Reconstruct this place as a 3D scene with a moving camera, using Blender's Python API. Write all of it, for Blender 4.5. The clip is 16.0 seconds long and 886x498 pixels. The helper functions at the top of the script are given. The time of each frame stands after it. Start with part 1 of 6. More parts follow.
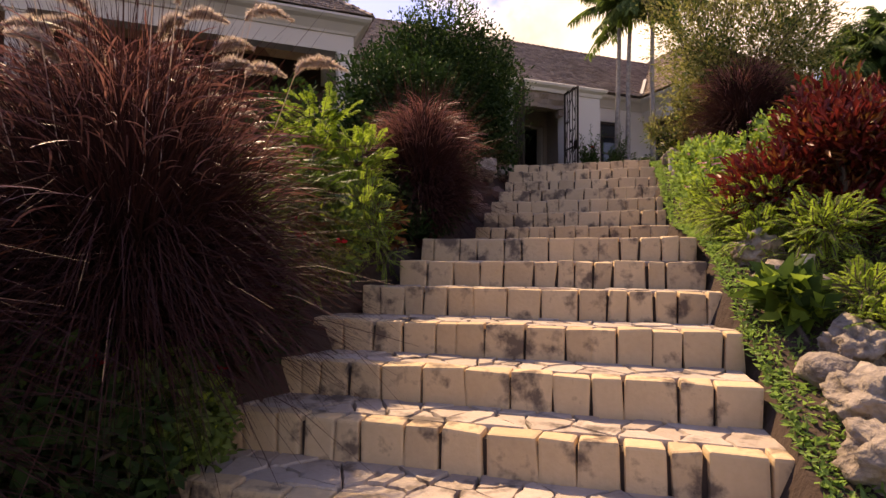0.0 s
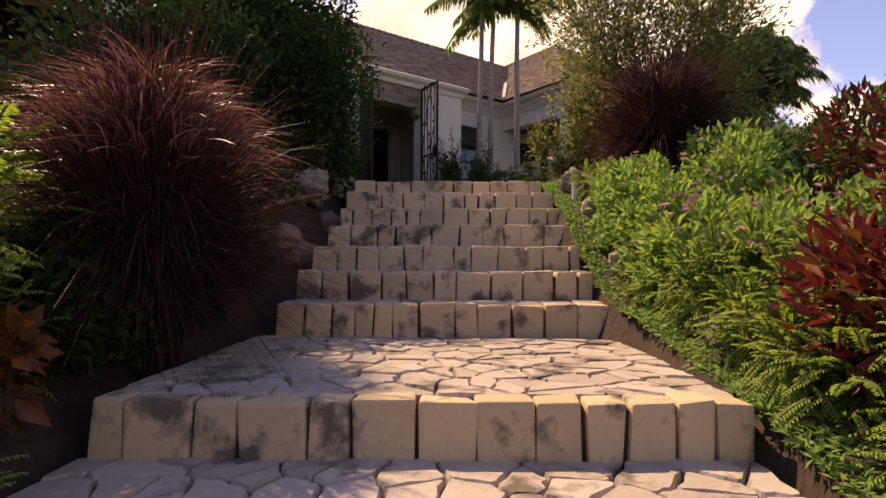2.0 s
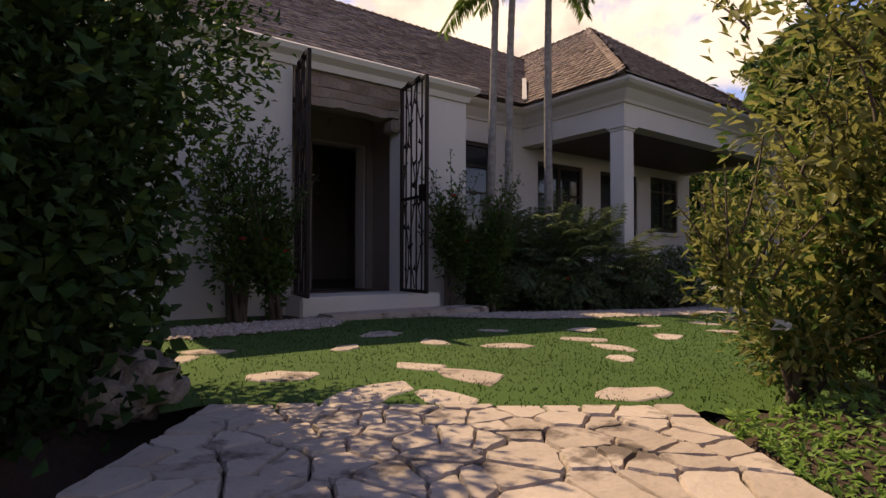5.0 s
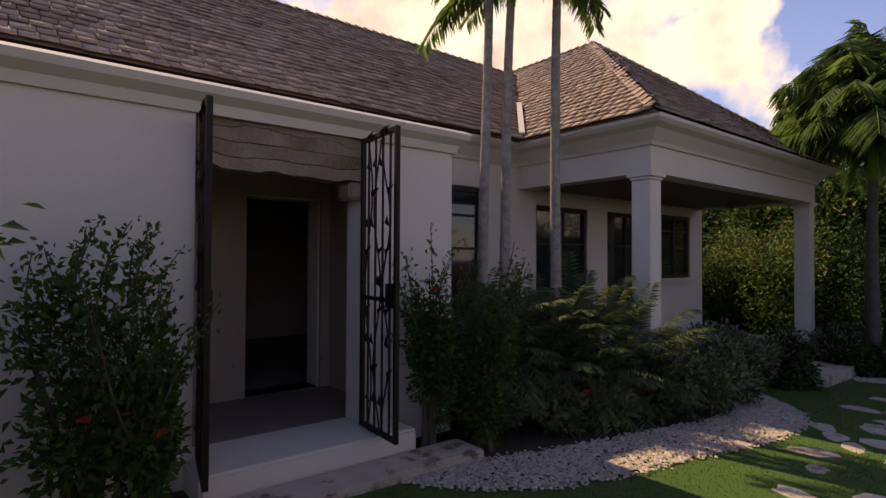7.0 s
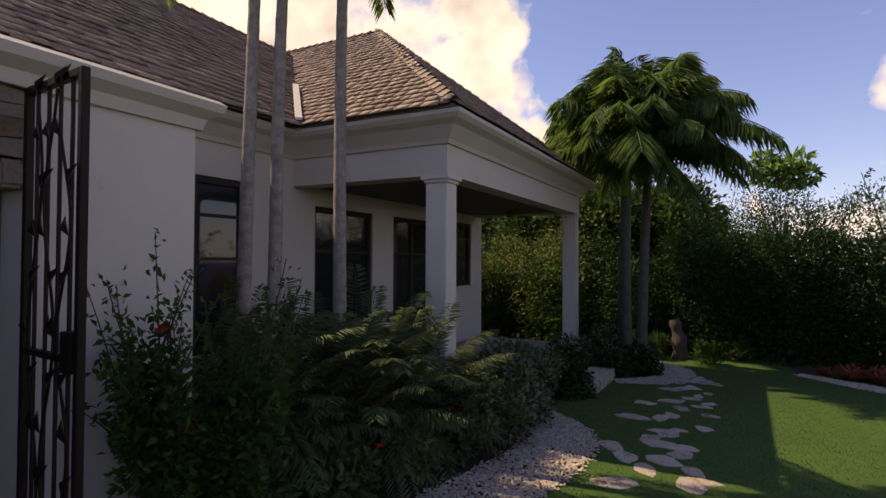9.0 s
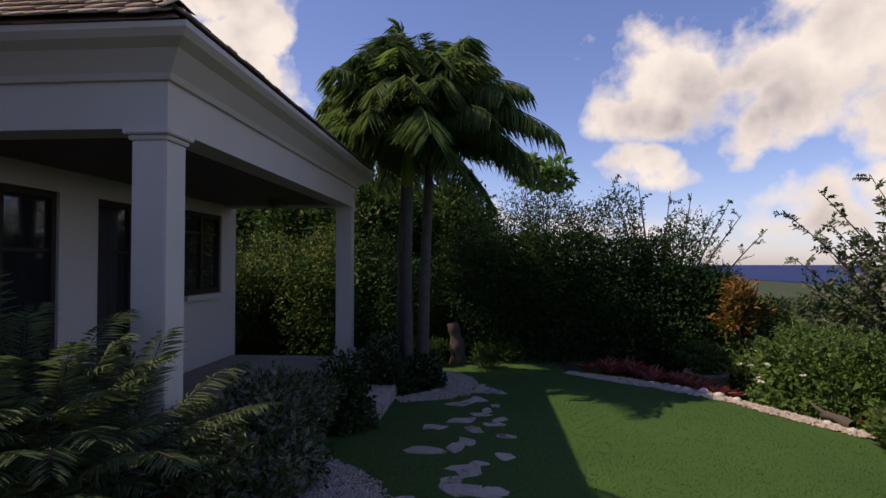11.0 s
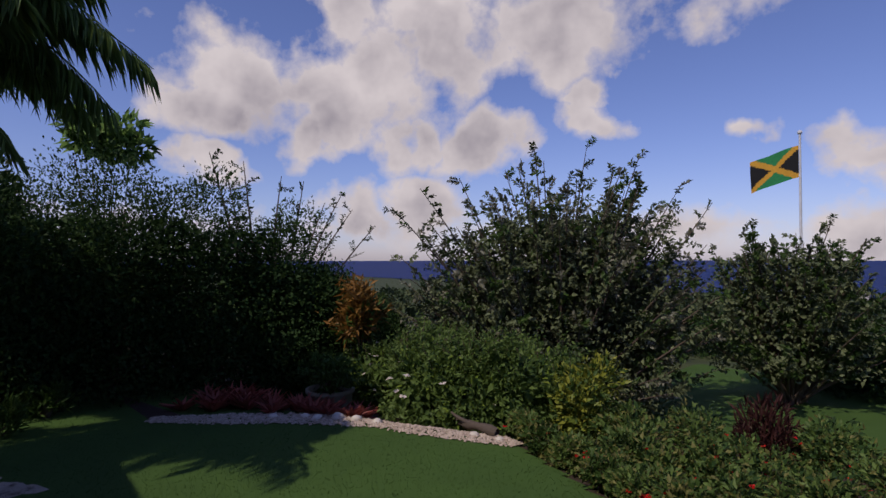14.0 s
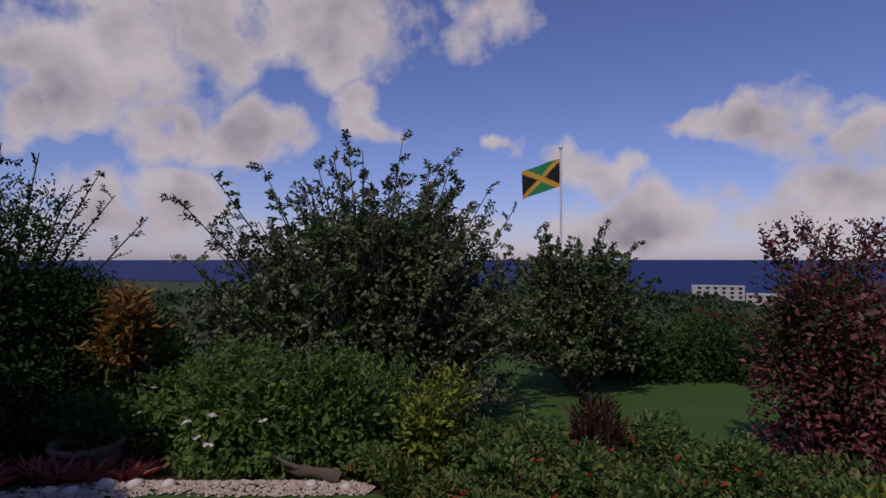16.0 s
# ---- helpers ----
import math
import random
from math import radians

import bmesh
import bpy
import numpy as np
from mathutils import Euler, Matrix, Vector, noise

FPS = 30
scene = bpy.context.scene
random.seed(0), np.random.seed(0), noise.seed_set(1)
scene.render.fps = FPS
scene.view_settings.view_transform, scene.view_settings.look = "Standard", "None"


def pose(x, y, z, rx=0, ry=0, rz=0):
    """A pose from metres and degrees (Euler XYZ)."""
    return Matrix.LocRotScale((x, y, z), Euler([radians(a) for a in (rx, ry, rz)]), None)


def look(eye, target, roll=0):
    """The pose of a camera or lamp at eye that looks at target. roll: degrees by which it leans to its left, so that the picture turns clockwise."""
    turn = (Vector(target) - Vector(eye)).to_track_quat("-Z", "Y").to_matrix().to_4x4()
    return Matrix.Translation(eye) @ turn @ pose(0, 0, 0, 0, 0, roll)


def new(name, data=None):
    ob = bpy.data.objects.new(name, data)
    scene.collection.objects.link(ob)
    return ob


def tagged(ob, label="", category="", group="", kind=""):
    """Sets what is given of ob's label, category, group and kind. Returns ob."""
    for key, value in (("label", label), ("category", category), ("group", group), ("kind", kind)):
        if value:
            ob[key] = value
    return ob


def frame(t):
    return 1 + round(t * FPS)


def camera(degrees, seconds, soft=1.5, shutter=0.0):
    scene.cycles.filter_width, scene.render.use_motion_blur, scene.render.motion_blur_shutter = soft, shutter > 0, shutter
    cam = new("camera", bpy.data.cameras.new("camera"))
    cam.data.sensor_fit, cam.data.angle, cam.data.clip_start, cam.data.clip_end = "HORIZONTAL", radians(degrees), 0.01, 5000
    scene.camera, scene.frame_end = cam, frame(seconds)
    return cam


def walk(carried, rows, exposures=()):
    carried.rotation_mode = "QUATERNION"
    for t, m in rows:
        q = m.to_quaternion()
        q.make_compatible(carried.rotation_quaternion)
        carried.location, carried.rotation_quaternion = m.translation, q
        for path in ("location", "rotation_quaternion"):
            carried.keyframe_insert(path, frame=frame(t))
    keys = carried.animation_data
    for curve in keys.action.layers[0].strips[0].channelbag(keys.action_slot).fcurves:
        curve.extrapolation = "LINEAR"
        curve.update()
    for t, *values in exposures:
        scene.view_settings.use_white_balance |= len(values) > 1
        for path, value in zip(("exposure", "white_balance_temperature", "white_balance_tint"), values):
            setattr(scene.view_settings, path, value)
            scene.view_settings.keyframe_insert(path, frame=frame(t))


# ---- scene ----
cam = camera(78.0, 16.0)
METRES, EYE, TILT, LEAN, TURN = 15.0, 1.5, 0.0, 0.0, -20.8
ROWS = [
    (0.0, 0.0, 0.0, 0.0, -0.01, 1.61, -0.32),
    (0.5, -0.0022, 0.0358, 0.0039, -5.84, 1.6, -0.22),
    (1.0, 0.0034, 0.0722, 0.0121, -10.8, 1.56, -0.23),
    (1.5, 0.0155, 0.1121, 0.0254, -13.82, 1.55, -0.19),
    (2.0, 0.0261, 0.1536, 0.0387, -15.52, 1.56, -0.15),
    (2.5, 0.0372, 0.194, 0.055, -16.07, 1.46, -0.17),
    (3.0, 0.045, 0.2326, 0.0701, -15.9, 1.38, -0.05),
    (3.5, 0.0559, 0.2712, 0.0848, -16.08, 1.3, -0.11),
    (4.0, 0.0687, 0.3116, 0.0971, -16.07, 1.36, -0.16),
    (4.5, 0.0835, 0.3581, 0.1049, -15.93, 1.33, -0.2),
    (5.0, 0.0984, 0.4055, 0.1248, -15.82, 1.27, -0.13),
    (7.5, 0.138, 0.535, 0.1998, -19.99, 0.81, -0.43),
    (8.0, 0.1462, 0.5528, 0.2032, -24.93, 0.95, -0.39),
    (8.5, 0.1549, 0.5716, 0.2025, -32.62, 0.99, -0.43),
    (9.0, 0.1668, 0.5893, 0.2007, -41.01, 1.21, -0.26),
    (11.5, 0.2711, 0.6683, 0.1998, -72.56, 1.2, 0.06),
    (12.0, 0.2972, 0.6754, 0.2013, -81.04, 1.0, 0.08),
    (12.5, 0.3213, 0.6846, 0.2002, -87.01, 1.07, 0.15),
    (13.0, 0.3433, 0.6951, 0.2016, -95.06, 0.99, 0.22),
    (13.5, 0.3661, 0.7071, 0.2011, -104.12, 0.96, 0.16),
    (14.0, 0.3883, 0.7138, 0.2018, -108.82, 0.94, 0.11),
    (14.5, 0.4109, 0.7188, 0.2036, -114.75, 0.85, 0.07),
    (15.0, 0.4335, 0.7201, 0.2025, -119.93, 0.86, 0.06),
    (15.5, 0.454, 0.7204, 0.2023, -124.88, 0.84, 0.07),
    (16.0, 0.4727, 0.7196, 0.2032, -132.3, 0.84, 0.05),
]
walk(cam, [(t, pose(0, 0, EYE, TILT, LEAN, TURN) @ pose(METRES * x, METRES * y, METRES * z, 90 + pitch, roll, yaw)) for t, x, y, z, yaw, pitch, roll in ROWS],
     exposures=[(0.0, 1.27, 11400, 21), (2.0, 1.0, 11000, 19), (3.5, 0.75, 10600, 19), (5.0, 0.75, 9900, 14), (7.5, 0.7, 10400, 15), (9.0, 0.65, 9700, 13), (11.5, 0.2, 7300, 11), (13.0, 0.0, 6950, 13), (14.5, -0.42, 6650, 18), (16.0, -0.62, 6500, 21)])

# ---- light ----
SUN = Vector((-0.09, 0.62, 0.78)).normalized()
world = bpy.data.worlds.new("sky")
scene.world = world
world.use_nodes = True
wt = world.node_tree
wt.nodes.clear()


def wn(kind, **kw):
    n = wt.nodes.new(kind)
    for k, v in kw.items():
        n.inputs[k].default_value = v
    return n


def wmath(op, a, b=None, clamp=False):
    n = wt.nodes.new("ShaderNodeMath")
    n.operation, n.use_clamp = op, clamp
    for i, v in enumerate((a, b)):
        if v is None:
            continue
        if isinstance(v, (int, float)):
            n.inputs[i].default_value = v
        else:
            wt.links.new(v, n.inputs[i])
    return n.outputs[0]


sky = wt.nodes.new("ShaderNodeTexSky")
sky.sky_type, sky.sun_disc = "NISHITA", False
sky.sun_elevation = math.asin(SUN.z)
sky.sun_rotation = math.atan2(SUN.x, SUN.y)
sky.air_density, sky.dust_density, sky.ozone_density = 1.0, 0.4, 2.5
coord = wt.nodes.new("ShaderNodeTexCoord")
warp = wt.nodes.new("ShaderNodeTexNoise")
warp.inputs["Scale"].default_value, warp.inputs["Detail"].default_value = 7.0, 8
warp.inputs["Roughness"].default_value = 0.58
wt.links.new(coord.outputs["Generated"], warp.inputs["Vector"])
big = wt.nodes.new("ShaderNodeTexNoise")
big.inputs["Scale"].default_value, big.inputs["Detail"].default_value = 7.5, 4
wt.links.new(coord.outputs["Generated"], big.inputs["Vector"])
# cumulus heaps, bank by bank: direction and angular size
BANK_SEA = [(0.90, -0.31, 0.29, 0.11), (0.93, -0.26, 0.25, 0.07), (0.86, -0.41, 0.30, 0.11), (0.79, -0.52, 0.32, 0.12), (0.72, -0.59, 0.35, 0.10), (0.85, -0.47, 0.25, 0.08),
            (0.88, -0.44, 0.20, 0.06), (0.79, -0.58, 0.20, 0.07), (0.72, -0.66, 0.21, 0.08), (0.80, -0.46, 0.39, 0.09), (0.70, -0.59, 0.41, 0.12), (0.57, -0.72, 0.39, 0.11),
            (0.53, -0.79, 0.30, 0.05), (0.54, -0.81, 0.24, 0.07), (0.36, -0.84, 0.42, 0.09), (0.96, -0.25, 0.15, 0.05), (0.78, -0.62, 0.10, 0.08), (0.86, -0.50, 0.09, 0.08)]
BANK_LOW = [(0.35, -0.92, 0.18, 0.045), (0.19, -0.97, 0.16, 0.06), (0.03, -0.98, 0.21, 0.04), (0.08, -0.99, 0.06, 0.09), (0.19, -0.98, 0.05, 0.08),
            (-0.11, -0.97, 0.21, 0.08), (-0.16, -0.97, 0.17, 0.08), (-0.04, -0.98, 0.21, 0.045), (-0.17, -0.98, 0.07, 0.11)]
BANK_HOUSE = [(0.85, 0.40, 0.34, 0.06), (0.93, 0.30, 0.23, 0.07), (1.00, -0.06, 0.07, 0.04), (0.69, 0.61, 0.38, 0.15), (0.79, 0.52, 0.34, 0.12), (0.86, 0.36, 0.37, 0.05), (0.87, 0.39, 0.31, 0.08),
              (0.57, 0.72, 0.40, 0.16), (0.80, 0.45, 0.40, 0.11), (0.72, 0.63, 0.30, 0.14), (0.43, 0.82, 0.38, 0.14), (0.82, 0.47, 0.32, 0.11)]
flat = wt.nodes.new("ShaderNodeVectorMath")
flat.operation = "MULTIPLY"
flat.inputs[1].default_value = (1, 1, 1.45)
swirl = wt.nodes.new("ShaderNodeTexNoise")
swirl.inputs["Scale"].default_value, swirl.inputs["Detail"].default_value = 8.0, 5
wt.links.new(coord.outputs["Generated"], swirl.inputs["Vector"])
bent = wt.nodes.new("ShaderNodeVectorMath")
bent.operation = "MULTIPLY_ADD"
wt.links.new(swirl.outputs["Color"], bent.inputs[0])
bent.inputs[1].default_value = (0.26, 0.26, 0.16)
centred = wt.nodes.new("ShaderNodeVectorMath")
centred.operation = "SUBTRACT"
wt.links.new(coord.outputs["Generated"], centred.inputs[0])
centred.inputs[1].default_value = (0.13, 0.13, 0.08)
wt.links.new(centred.outputs["Vector"], bent.inputs[2])
wt.links.new(bent.outputs["Vector"], flat.inputs[0])
cover = None
for *way, size in BANK_SEA + BANK_LOW + BANK_HOUSE:
    d = wt.nodes.new("ShaderNodeVectorMath")
    d.operation = "DISTANCE"
    wt.links.new(flat.outputs["Vector"], d.inputs[0])
    d.inputs[1].default_value = Vector(way).normalized() * Vector((1, 1, 1.45))
    v = wmath("SUBTRACT", 1.0, wmath("DIVIDE", d.outputs["Value"], size * 1.38))
    cover = v if cover is None else wmath("MAXIMUM", cover, v)
cover = wmath("MAXIMUM", cover, -0.6)
sep = wt.nodes.new("ShaderNodeSeparateXYZ")
wt.links.new(coord.outputs["Generated"], sep.inputs[0])
band = wmath("SUBTRACT", 0.30, wmath("MULTIPLY", wmath("ABSOLUTE", wmath("SUBTRACT", sep.outputs["Z"], 0.055)), 9.0))
cover = wmath("MAXIMUM", cover, band)
dens = wmath("ADD", wmath("MULTIPLY", cover, 0.8), wmath("MULTIPLY", wmath("SUBTRACT", warp.outputs["Fac"], 0.5), 1.7))
mask = wmath("MULTIPLY", wmath("SUBTRACT", dens, 0.10), 3.0, clamp=True)
core = wmath("MULTIPLY", wmath("SUBTRACT", dens, 0.25), 1.6, clamp=True)
shade = wt.nodes.new("ShaderNodeMix")
shade.data_type = "RGBA"
shade.inputs["A"].default_value = (6.4, 6.1, 6.3, 1)
shade.inputs["B"].default_value = (3.3, 3.15, 3.6, 1)
wt.links.new(wmath("MULTIPLY", wmath("ADD", core, 0.35, clamp=True), wmath("MULTIPLY", wmath("SUBTRACT", big.outputs["Fac"], 0.40), 3.6, clamp=True)), shade.inputs["Factor"])
mixc = wt.nodes.new("ShaderNodeMix")
mixc.data_type = "RGBA"
wt.links.new(mask, mixc.inputs["Factor"])
tint = wt.nodes.new("ShaderNodeMix")
tint.data_type, tint.blend_type = "RGBA", "MULTIPLY"
tint.inputs["Factor"].default_value = 1.0
tint.inputs["B"].default_value = (0.82, 0.82, 1.18, 1)
wt.links.new(sky.outputs["Color"], tint.inputs["A"])
wt.links.new(tint.outputs["Result"], mixc.inputs["A"])
wt.links.new(shade.outputs["Result"], mixc.inputs["B"])
bg = wt.nodes.new("ShaderNodeBackground")
bg.inputs["Strength"].default_value = 0.116
wt.links.new(mixc.outputs["Result"], bg.inputs["Color"])
wo = wt.nodes.new("ShaderNodeOutputWorld")
wt.links.new(bg.outputs["Background"], wo.inputs["Surface"])

sun = new("sun", bpy.data.lights.new("sun", "SUN"))
sun.data.energy, sun.data.angle, sun.data.color = 3.1, radians(0.55), (1.0, 0.93, 0.82)
sun.matrix_world = look(SUN * 60, (0, 0, 0))


# ---- materials ----
def material(name, color, rough=0.8, metal=0.0, second=None, scale=6.0, fine=60.0, bump=0.3, spread=0.5, island=0.0, obj=0.0, spec=0.3,
             translucent=0.0, stain=None, stain_scale=2.0, stain_at=0.6, dist=0.01):
    """Noise at two scales between two colours, optional stains, bump, and change from piece to piece."""
    m = bpy.data.materials.new(name)
    m.use_nodes = True
    t = m.node_tree
    t.nodes.clear()
    out = t.nodes.new("ShaderNodeOutputMaterial")
    b = t.nodes.new("ShaderNodeBsdfPrincipled")
    b.inputs["Roughness"].default_value, b.inputs["Metallic"].default_value = rough, metal
    b.inputs["Specular IOR Level"].default_value = spec
    tc = t.nodes.new("ShaderNodeTexCoord")
    geo = t.nodes.new("ShaderNodeNewGeometry")
    where = geo.outputs["Position"]
    n1 = t.nodes.new("ShaderNodeTexNoise")
    n1.inputs["Scale"].default_value, n1.inputs["Detail"].default_value = scale, 6
    n2 = t.nodes.new("ShaderNodeTexNoise")
    n2.inputs["Scale"].default_value, n2.inputs["Detail"].default_value = fine, 4
    t.links.new(where, n1.inputs["Vector"])
    t.links.new(where, n2.inputs["Vector"])
    second = second or tuple(c * 0.6 for c in color)
    add = t.nodes.new("ShaderNodeMath")
    add.operation = "MULTIPLY_ADD"
    t.links.new(n2.outputs["Fac"], add.inputs[0])
    add.inputs[1].default_value = 0.5
    t.links.new(n1.outputs["Fac"], add.inputs[2])
    last = add.outputs[0]
    for amount, source in ((island, geo.outputs["Random Per Island"]), (obj, None)):
        if amount:
            if source is None:
                source = t.nodes.new("ShaderNodeObjectInfo").outputs["Random"]
            a = t.nodes.new("ShaderNodeMath")
            a.operation = "MULTIPLY_ADD"
            t.links.new(source, a.inputs[0])
            a.inputs[1].default_value = amount
            t.links.new(last, a.inputs[2])
            last = a.outputs[0]
    mid = 0.75 + island / 2 + obj / 2
    rng = t.nodes.new("ShaderNodeMapRange")
    rng.inputs["From Min"].default_value, rng.inputs["From Max"].default_value = mid - spread, mid + spread
    t.links.new(last, rng.inputs["Value"])
    mix = t.nodes.new("ShaderNodeMix")
    mix.data_type = "RGBA"
    mix.inputs["A"].default_value, mix.inputs["B"].default_value = (*second, 1), (*color, 1)
    t.links.new(rng.outputs["Result"], mix.inputs["Factor"])
    col = mix.outputs["Result"]
    if stain:
        n3 = t.nodes.new("ShaderNodeTexNoise")
        n3.inputs["Scale"].default_value, n3.inputs["Detail"].default_value = stain_scale, 8
        n3.inputs["Roughness"].default_value = 0.62
        t.links.new(where, n3.inputs["Vector"])
        r3 = t.nodes.new("ShaderNodeMapRange")
        r3.inputs["From Min"].default_value, r3.inputs["From Max"].default_value = stain_at, stain_at + 0.10
        r3.inputs["To Max"].default_value = 0.85
        t.links.new(n3.outputs["Fac"], r3.inputs["Value"])
        mx = t.nodes.new("ShaderNodeMix")
        mx.data_type = "RGBA"
        t.links.new(r3.outputs["Result"], mx.inputs["Factor"])
        t.links.new(col, mx.inputs["A"])
        mx.inputs["B"].default_value = (*stain, 1)
        col = mx.outputs["Result"]
    t.links.new(col, b.inputs["Base Color"])
    if bump:
        bp = t.nodes.new("ShaderNodeBump")
        bp.inputs["Strength"].default_value, bp.inputs["Distance"].default_value = bump, dist
        t.links.new(add.outputs[0], bp.inputs["Height"])
        t.links.new(bp.outputs["Normal"], b.inputs["Normal"])
    shader = b.outputs["BSDF"]
    if translucent:
        tr = t.nodes.new("ShaderNodeBsdfTranslucent")
        t.links.new(col, tr.inputs["Color"])
        ms = t.nodes.new("ShaderNodeMixShader")
        ms.inputs["Fac"].default_value = translucent
        t.links.new(shader, ms.inputs[1])
        t.links.new(tr.outputs["BSDF"], ms.inputs[2])
        shader = ms.outputs["Shader"]
    t.links.new(shader, out.inputs["Surface"])
    return m


def leaf(name, light, dark, rough=0.6, translucent=0.28, spec=0.22):
    return material(name, light, rough, second=dark, scale=1.6, fine=25, bump=0, island=0.9, spread=0.75, translucent=translucent, spec=spec)


STONE = material("coral_stone", (0.68, 0.49, 0.30), 0.9, second=(0.42, 0.29, 0.17), scale=5, fine=45, bump=0.6, obj=0.7, spread=0.7, stain=(0.07, 0.05, 0.045), stain_scale=5, stain_at=0.53)
FLAG = material("flagstone", (0.54, 0.44, 0.36), 0.9, second=(0.30, 0.23, 0.18), scale=6, fine=50, bump=1.0, obj=0.6, spread=0.7, stain=(0.09, 0.065, 0.05), stain_scale=5, stain_at=0.545)
JOINT = material("joint_earth", (0.07, 0.05, 0.04), 1.0, scale=14, bump=0.8)
ROCK = material("pitted_rock", (0.44, 0.36, 0.29), 0.95, second=(0.07, 0.05, 0.04), scale=9, fine=40, bump=1.0, spread=0.35, dist=0.03)
BOULDER = material("pink_boulder", (0.36, 0.22, 0.17), 0.85, second=(0.17, 0.10, 0.08), scale=4, fine=30, bump=0.6)
SOIL = material("soil", (0.075, 0.045, 0.032), 1.0, second=(0.03, 0.02, 0.015), scale=3, fine=30, bump=1.0, dist=0.03)
TURF = material("turf", (0.055, 0.112, 0.018), 0.95, second=(0.032, 0.070, 0.012), scale=1.3, fine=90, bump=0.8, spread=0.45, dist=0.02)
BLADE = leaf("grass_blade", (0.055, 0.11, 0.018), (0.03, 0.066, 0.011), 0.6, 0.3)
PLASTER = material("plaster", (0.66, 0.60, 0.53), 0.85, second=(0.56, 0.50, 0.45), scale=1.2, fine=30, bump=0.25, stain=(0.46, 0.41, 0.37), stain_scale=1.4, stain_at=0.66, spread=0.6)
TRIMW = material("painted_trim", (0.64, 0.58, 0.51), 0.75, second=(0.54, 0.48, 0.42), scale=2, fine=40, bump=0.15)
COLW = material("column_paint", (0.68, 0.62, 0.56), 0.7, second=(0.57, 0.51, 0.45), scale=2, fine=40, bump=0.15, stain=(0.45, 0.40, 0.34), stain_scale=3, stain_at=0.68)
CEILW = material("porch_ceiling_wood", (0.13, 0.085, 0.06), 0.6, second=(0.08, 0.05, 0.035), scale=5, bump=0.3)
TRUNKD = material("old_palm_trunk", (0.15, 0.125, 0.10), 0.95, second=(0.05, 0.042, 0.034), scale=8, fine=45, bump=0.9, spread=0.4)
L_HIB = leaf("leaf_hibiscus", (0.19, 0.28, 0.07), (0.065, 0.115, 0.03), 0.5, 0.45)
SHINGLE = material("cedar_shingle", (0.44, 0.33, 0.27), 0.9, second=(0.18, 0.125, 0.105), scale=4, fine=60, bump=0.7, island=0.8, obj=0.0, spread=0.7)
SHINGLE_P = material("cedar_shingle_piece", (0.44, 0.33, 0.27), 0.9, second=(0.18, 0.125, 0.105), scale=4, fine=60, bump=0.7, obj=0.8, spread=0.7)
IRON = material("wrought_iron", (0.035, 0.024, 0.02), 0.55, 0.6, scale=20, bump=0.4)
BEAM = material("weathered_beam", (0.34, 0.26, 0.20), 0.9, second=(0.16, 0.11, 0.085), scale=3, fine=40, bump=0.9, dist=0.02)
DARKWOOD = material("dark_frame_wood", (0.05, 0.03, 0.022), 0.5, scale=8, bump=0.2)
FLOORT = material("hall_tile", (0.30, 0.23, 0.19), 0.6, scale=3, bump=0.2)
# inner walls: darker tone than PLASTER, with still darker patches at random
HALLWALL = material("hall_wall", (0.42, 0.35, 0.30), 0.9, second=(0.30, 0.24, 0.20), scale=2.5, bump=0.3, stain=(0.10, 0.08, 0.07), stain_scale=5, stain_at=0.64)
PEBBLE = material("pebble", (0.58, 0.47, 0.38), 0.85, second=(0.28, 0.21, 0.16), scale=20, bump=0.3, island=1.0, spread=0.7)
PALMBARK = material("palm_bark", (0.42, 0.37, 0.32), 0.9, second=(0.13, 0.10, 0.085), scale=14, fine=50, bump=0.8, spread=0.4)
BARK = material("bark", (0.14, 0.10, 0.075), 0.95, second=(0.06, 0.045, 0.035), scale=8, bump=0.9)
DRIFT = material("driftwood", (0.13, 0.10, 0.08), 0.9, second=(0.05, 0.038, 0.03), scale=6, bump=0.9)
CLAY = material("pot_clay", (0.30, 0.26, 0.20), 0.8, second=(0.16, 0.14, 0.10), scale=6, bump=0.4)
L_DARK = leaf("leaf_dark", (0.040, 0.085, 0.020), (0.012, 0.030, 0.010), 0.65, 0.2, 0.15)
L_MID = leaf("leaf_mid", (0.085, 0.150, 0.030), (0.028, 0.060, 0.015), 0.55, 0.4)
L_FERN = leaf("leaf_fern", (0.36, 0.48, 0.075), (0.16, 0.26, 0.04), 0.55, 0.55)
L_PERI = leaf("leaf_periwinkle", (0.28, 0.43, 0.11), (0.13, 0.23, 0.055), 0.55, 0.5)
L_OLIVE = leaf("leaf_olive", (0.36, 0.34, 0.11), (0.13, 0.14, 0.045), 0.5, 0.5)
L_RED = leaf("leaf_red", (0.24, 0.028, 0.022), (0.06, 0.012, 0.012), 0.4, 0.3)
L_BROM = leaf("leaf_bromeliad", (0.50, 0.13, 0.09), (0.18, 0.05, 0.04), 0.4, 0.3)
L_REDGREEN = leaf("leaf_red_tip", (0.34, 0.10, 0.03), (0.06, 0.04, 0.015), 0.4, 0.3)
L_YELLOW = leaf("leaf_yellow", (0.34, 0.33, 0.05), (0.11, 0.17, 0.025), 0.45, 0.3)
L_ORANGE = leaf("leaf_orange", (0.36, 0.17, 0.04), (0.10, 0.07, 0.02), 0.45, 0.3)
L_SILVER = leaf("leaf_silver", (0.32, 0.31, 0.22), (0.10, 0.105, 0.07), 0.5, 0.3)
L_TREE = leaf("leaf_tree", (0.17, 0.20, 0.095), (0.055, 0.075, 0.035), 0.6, 0.2, 0.2)
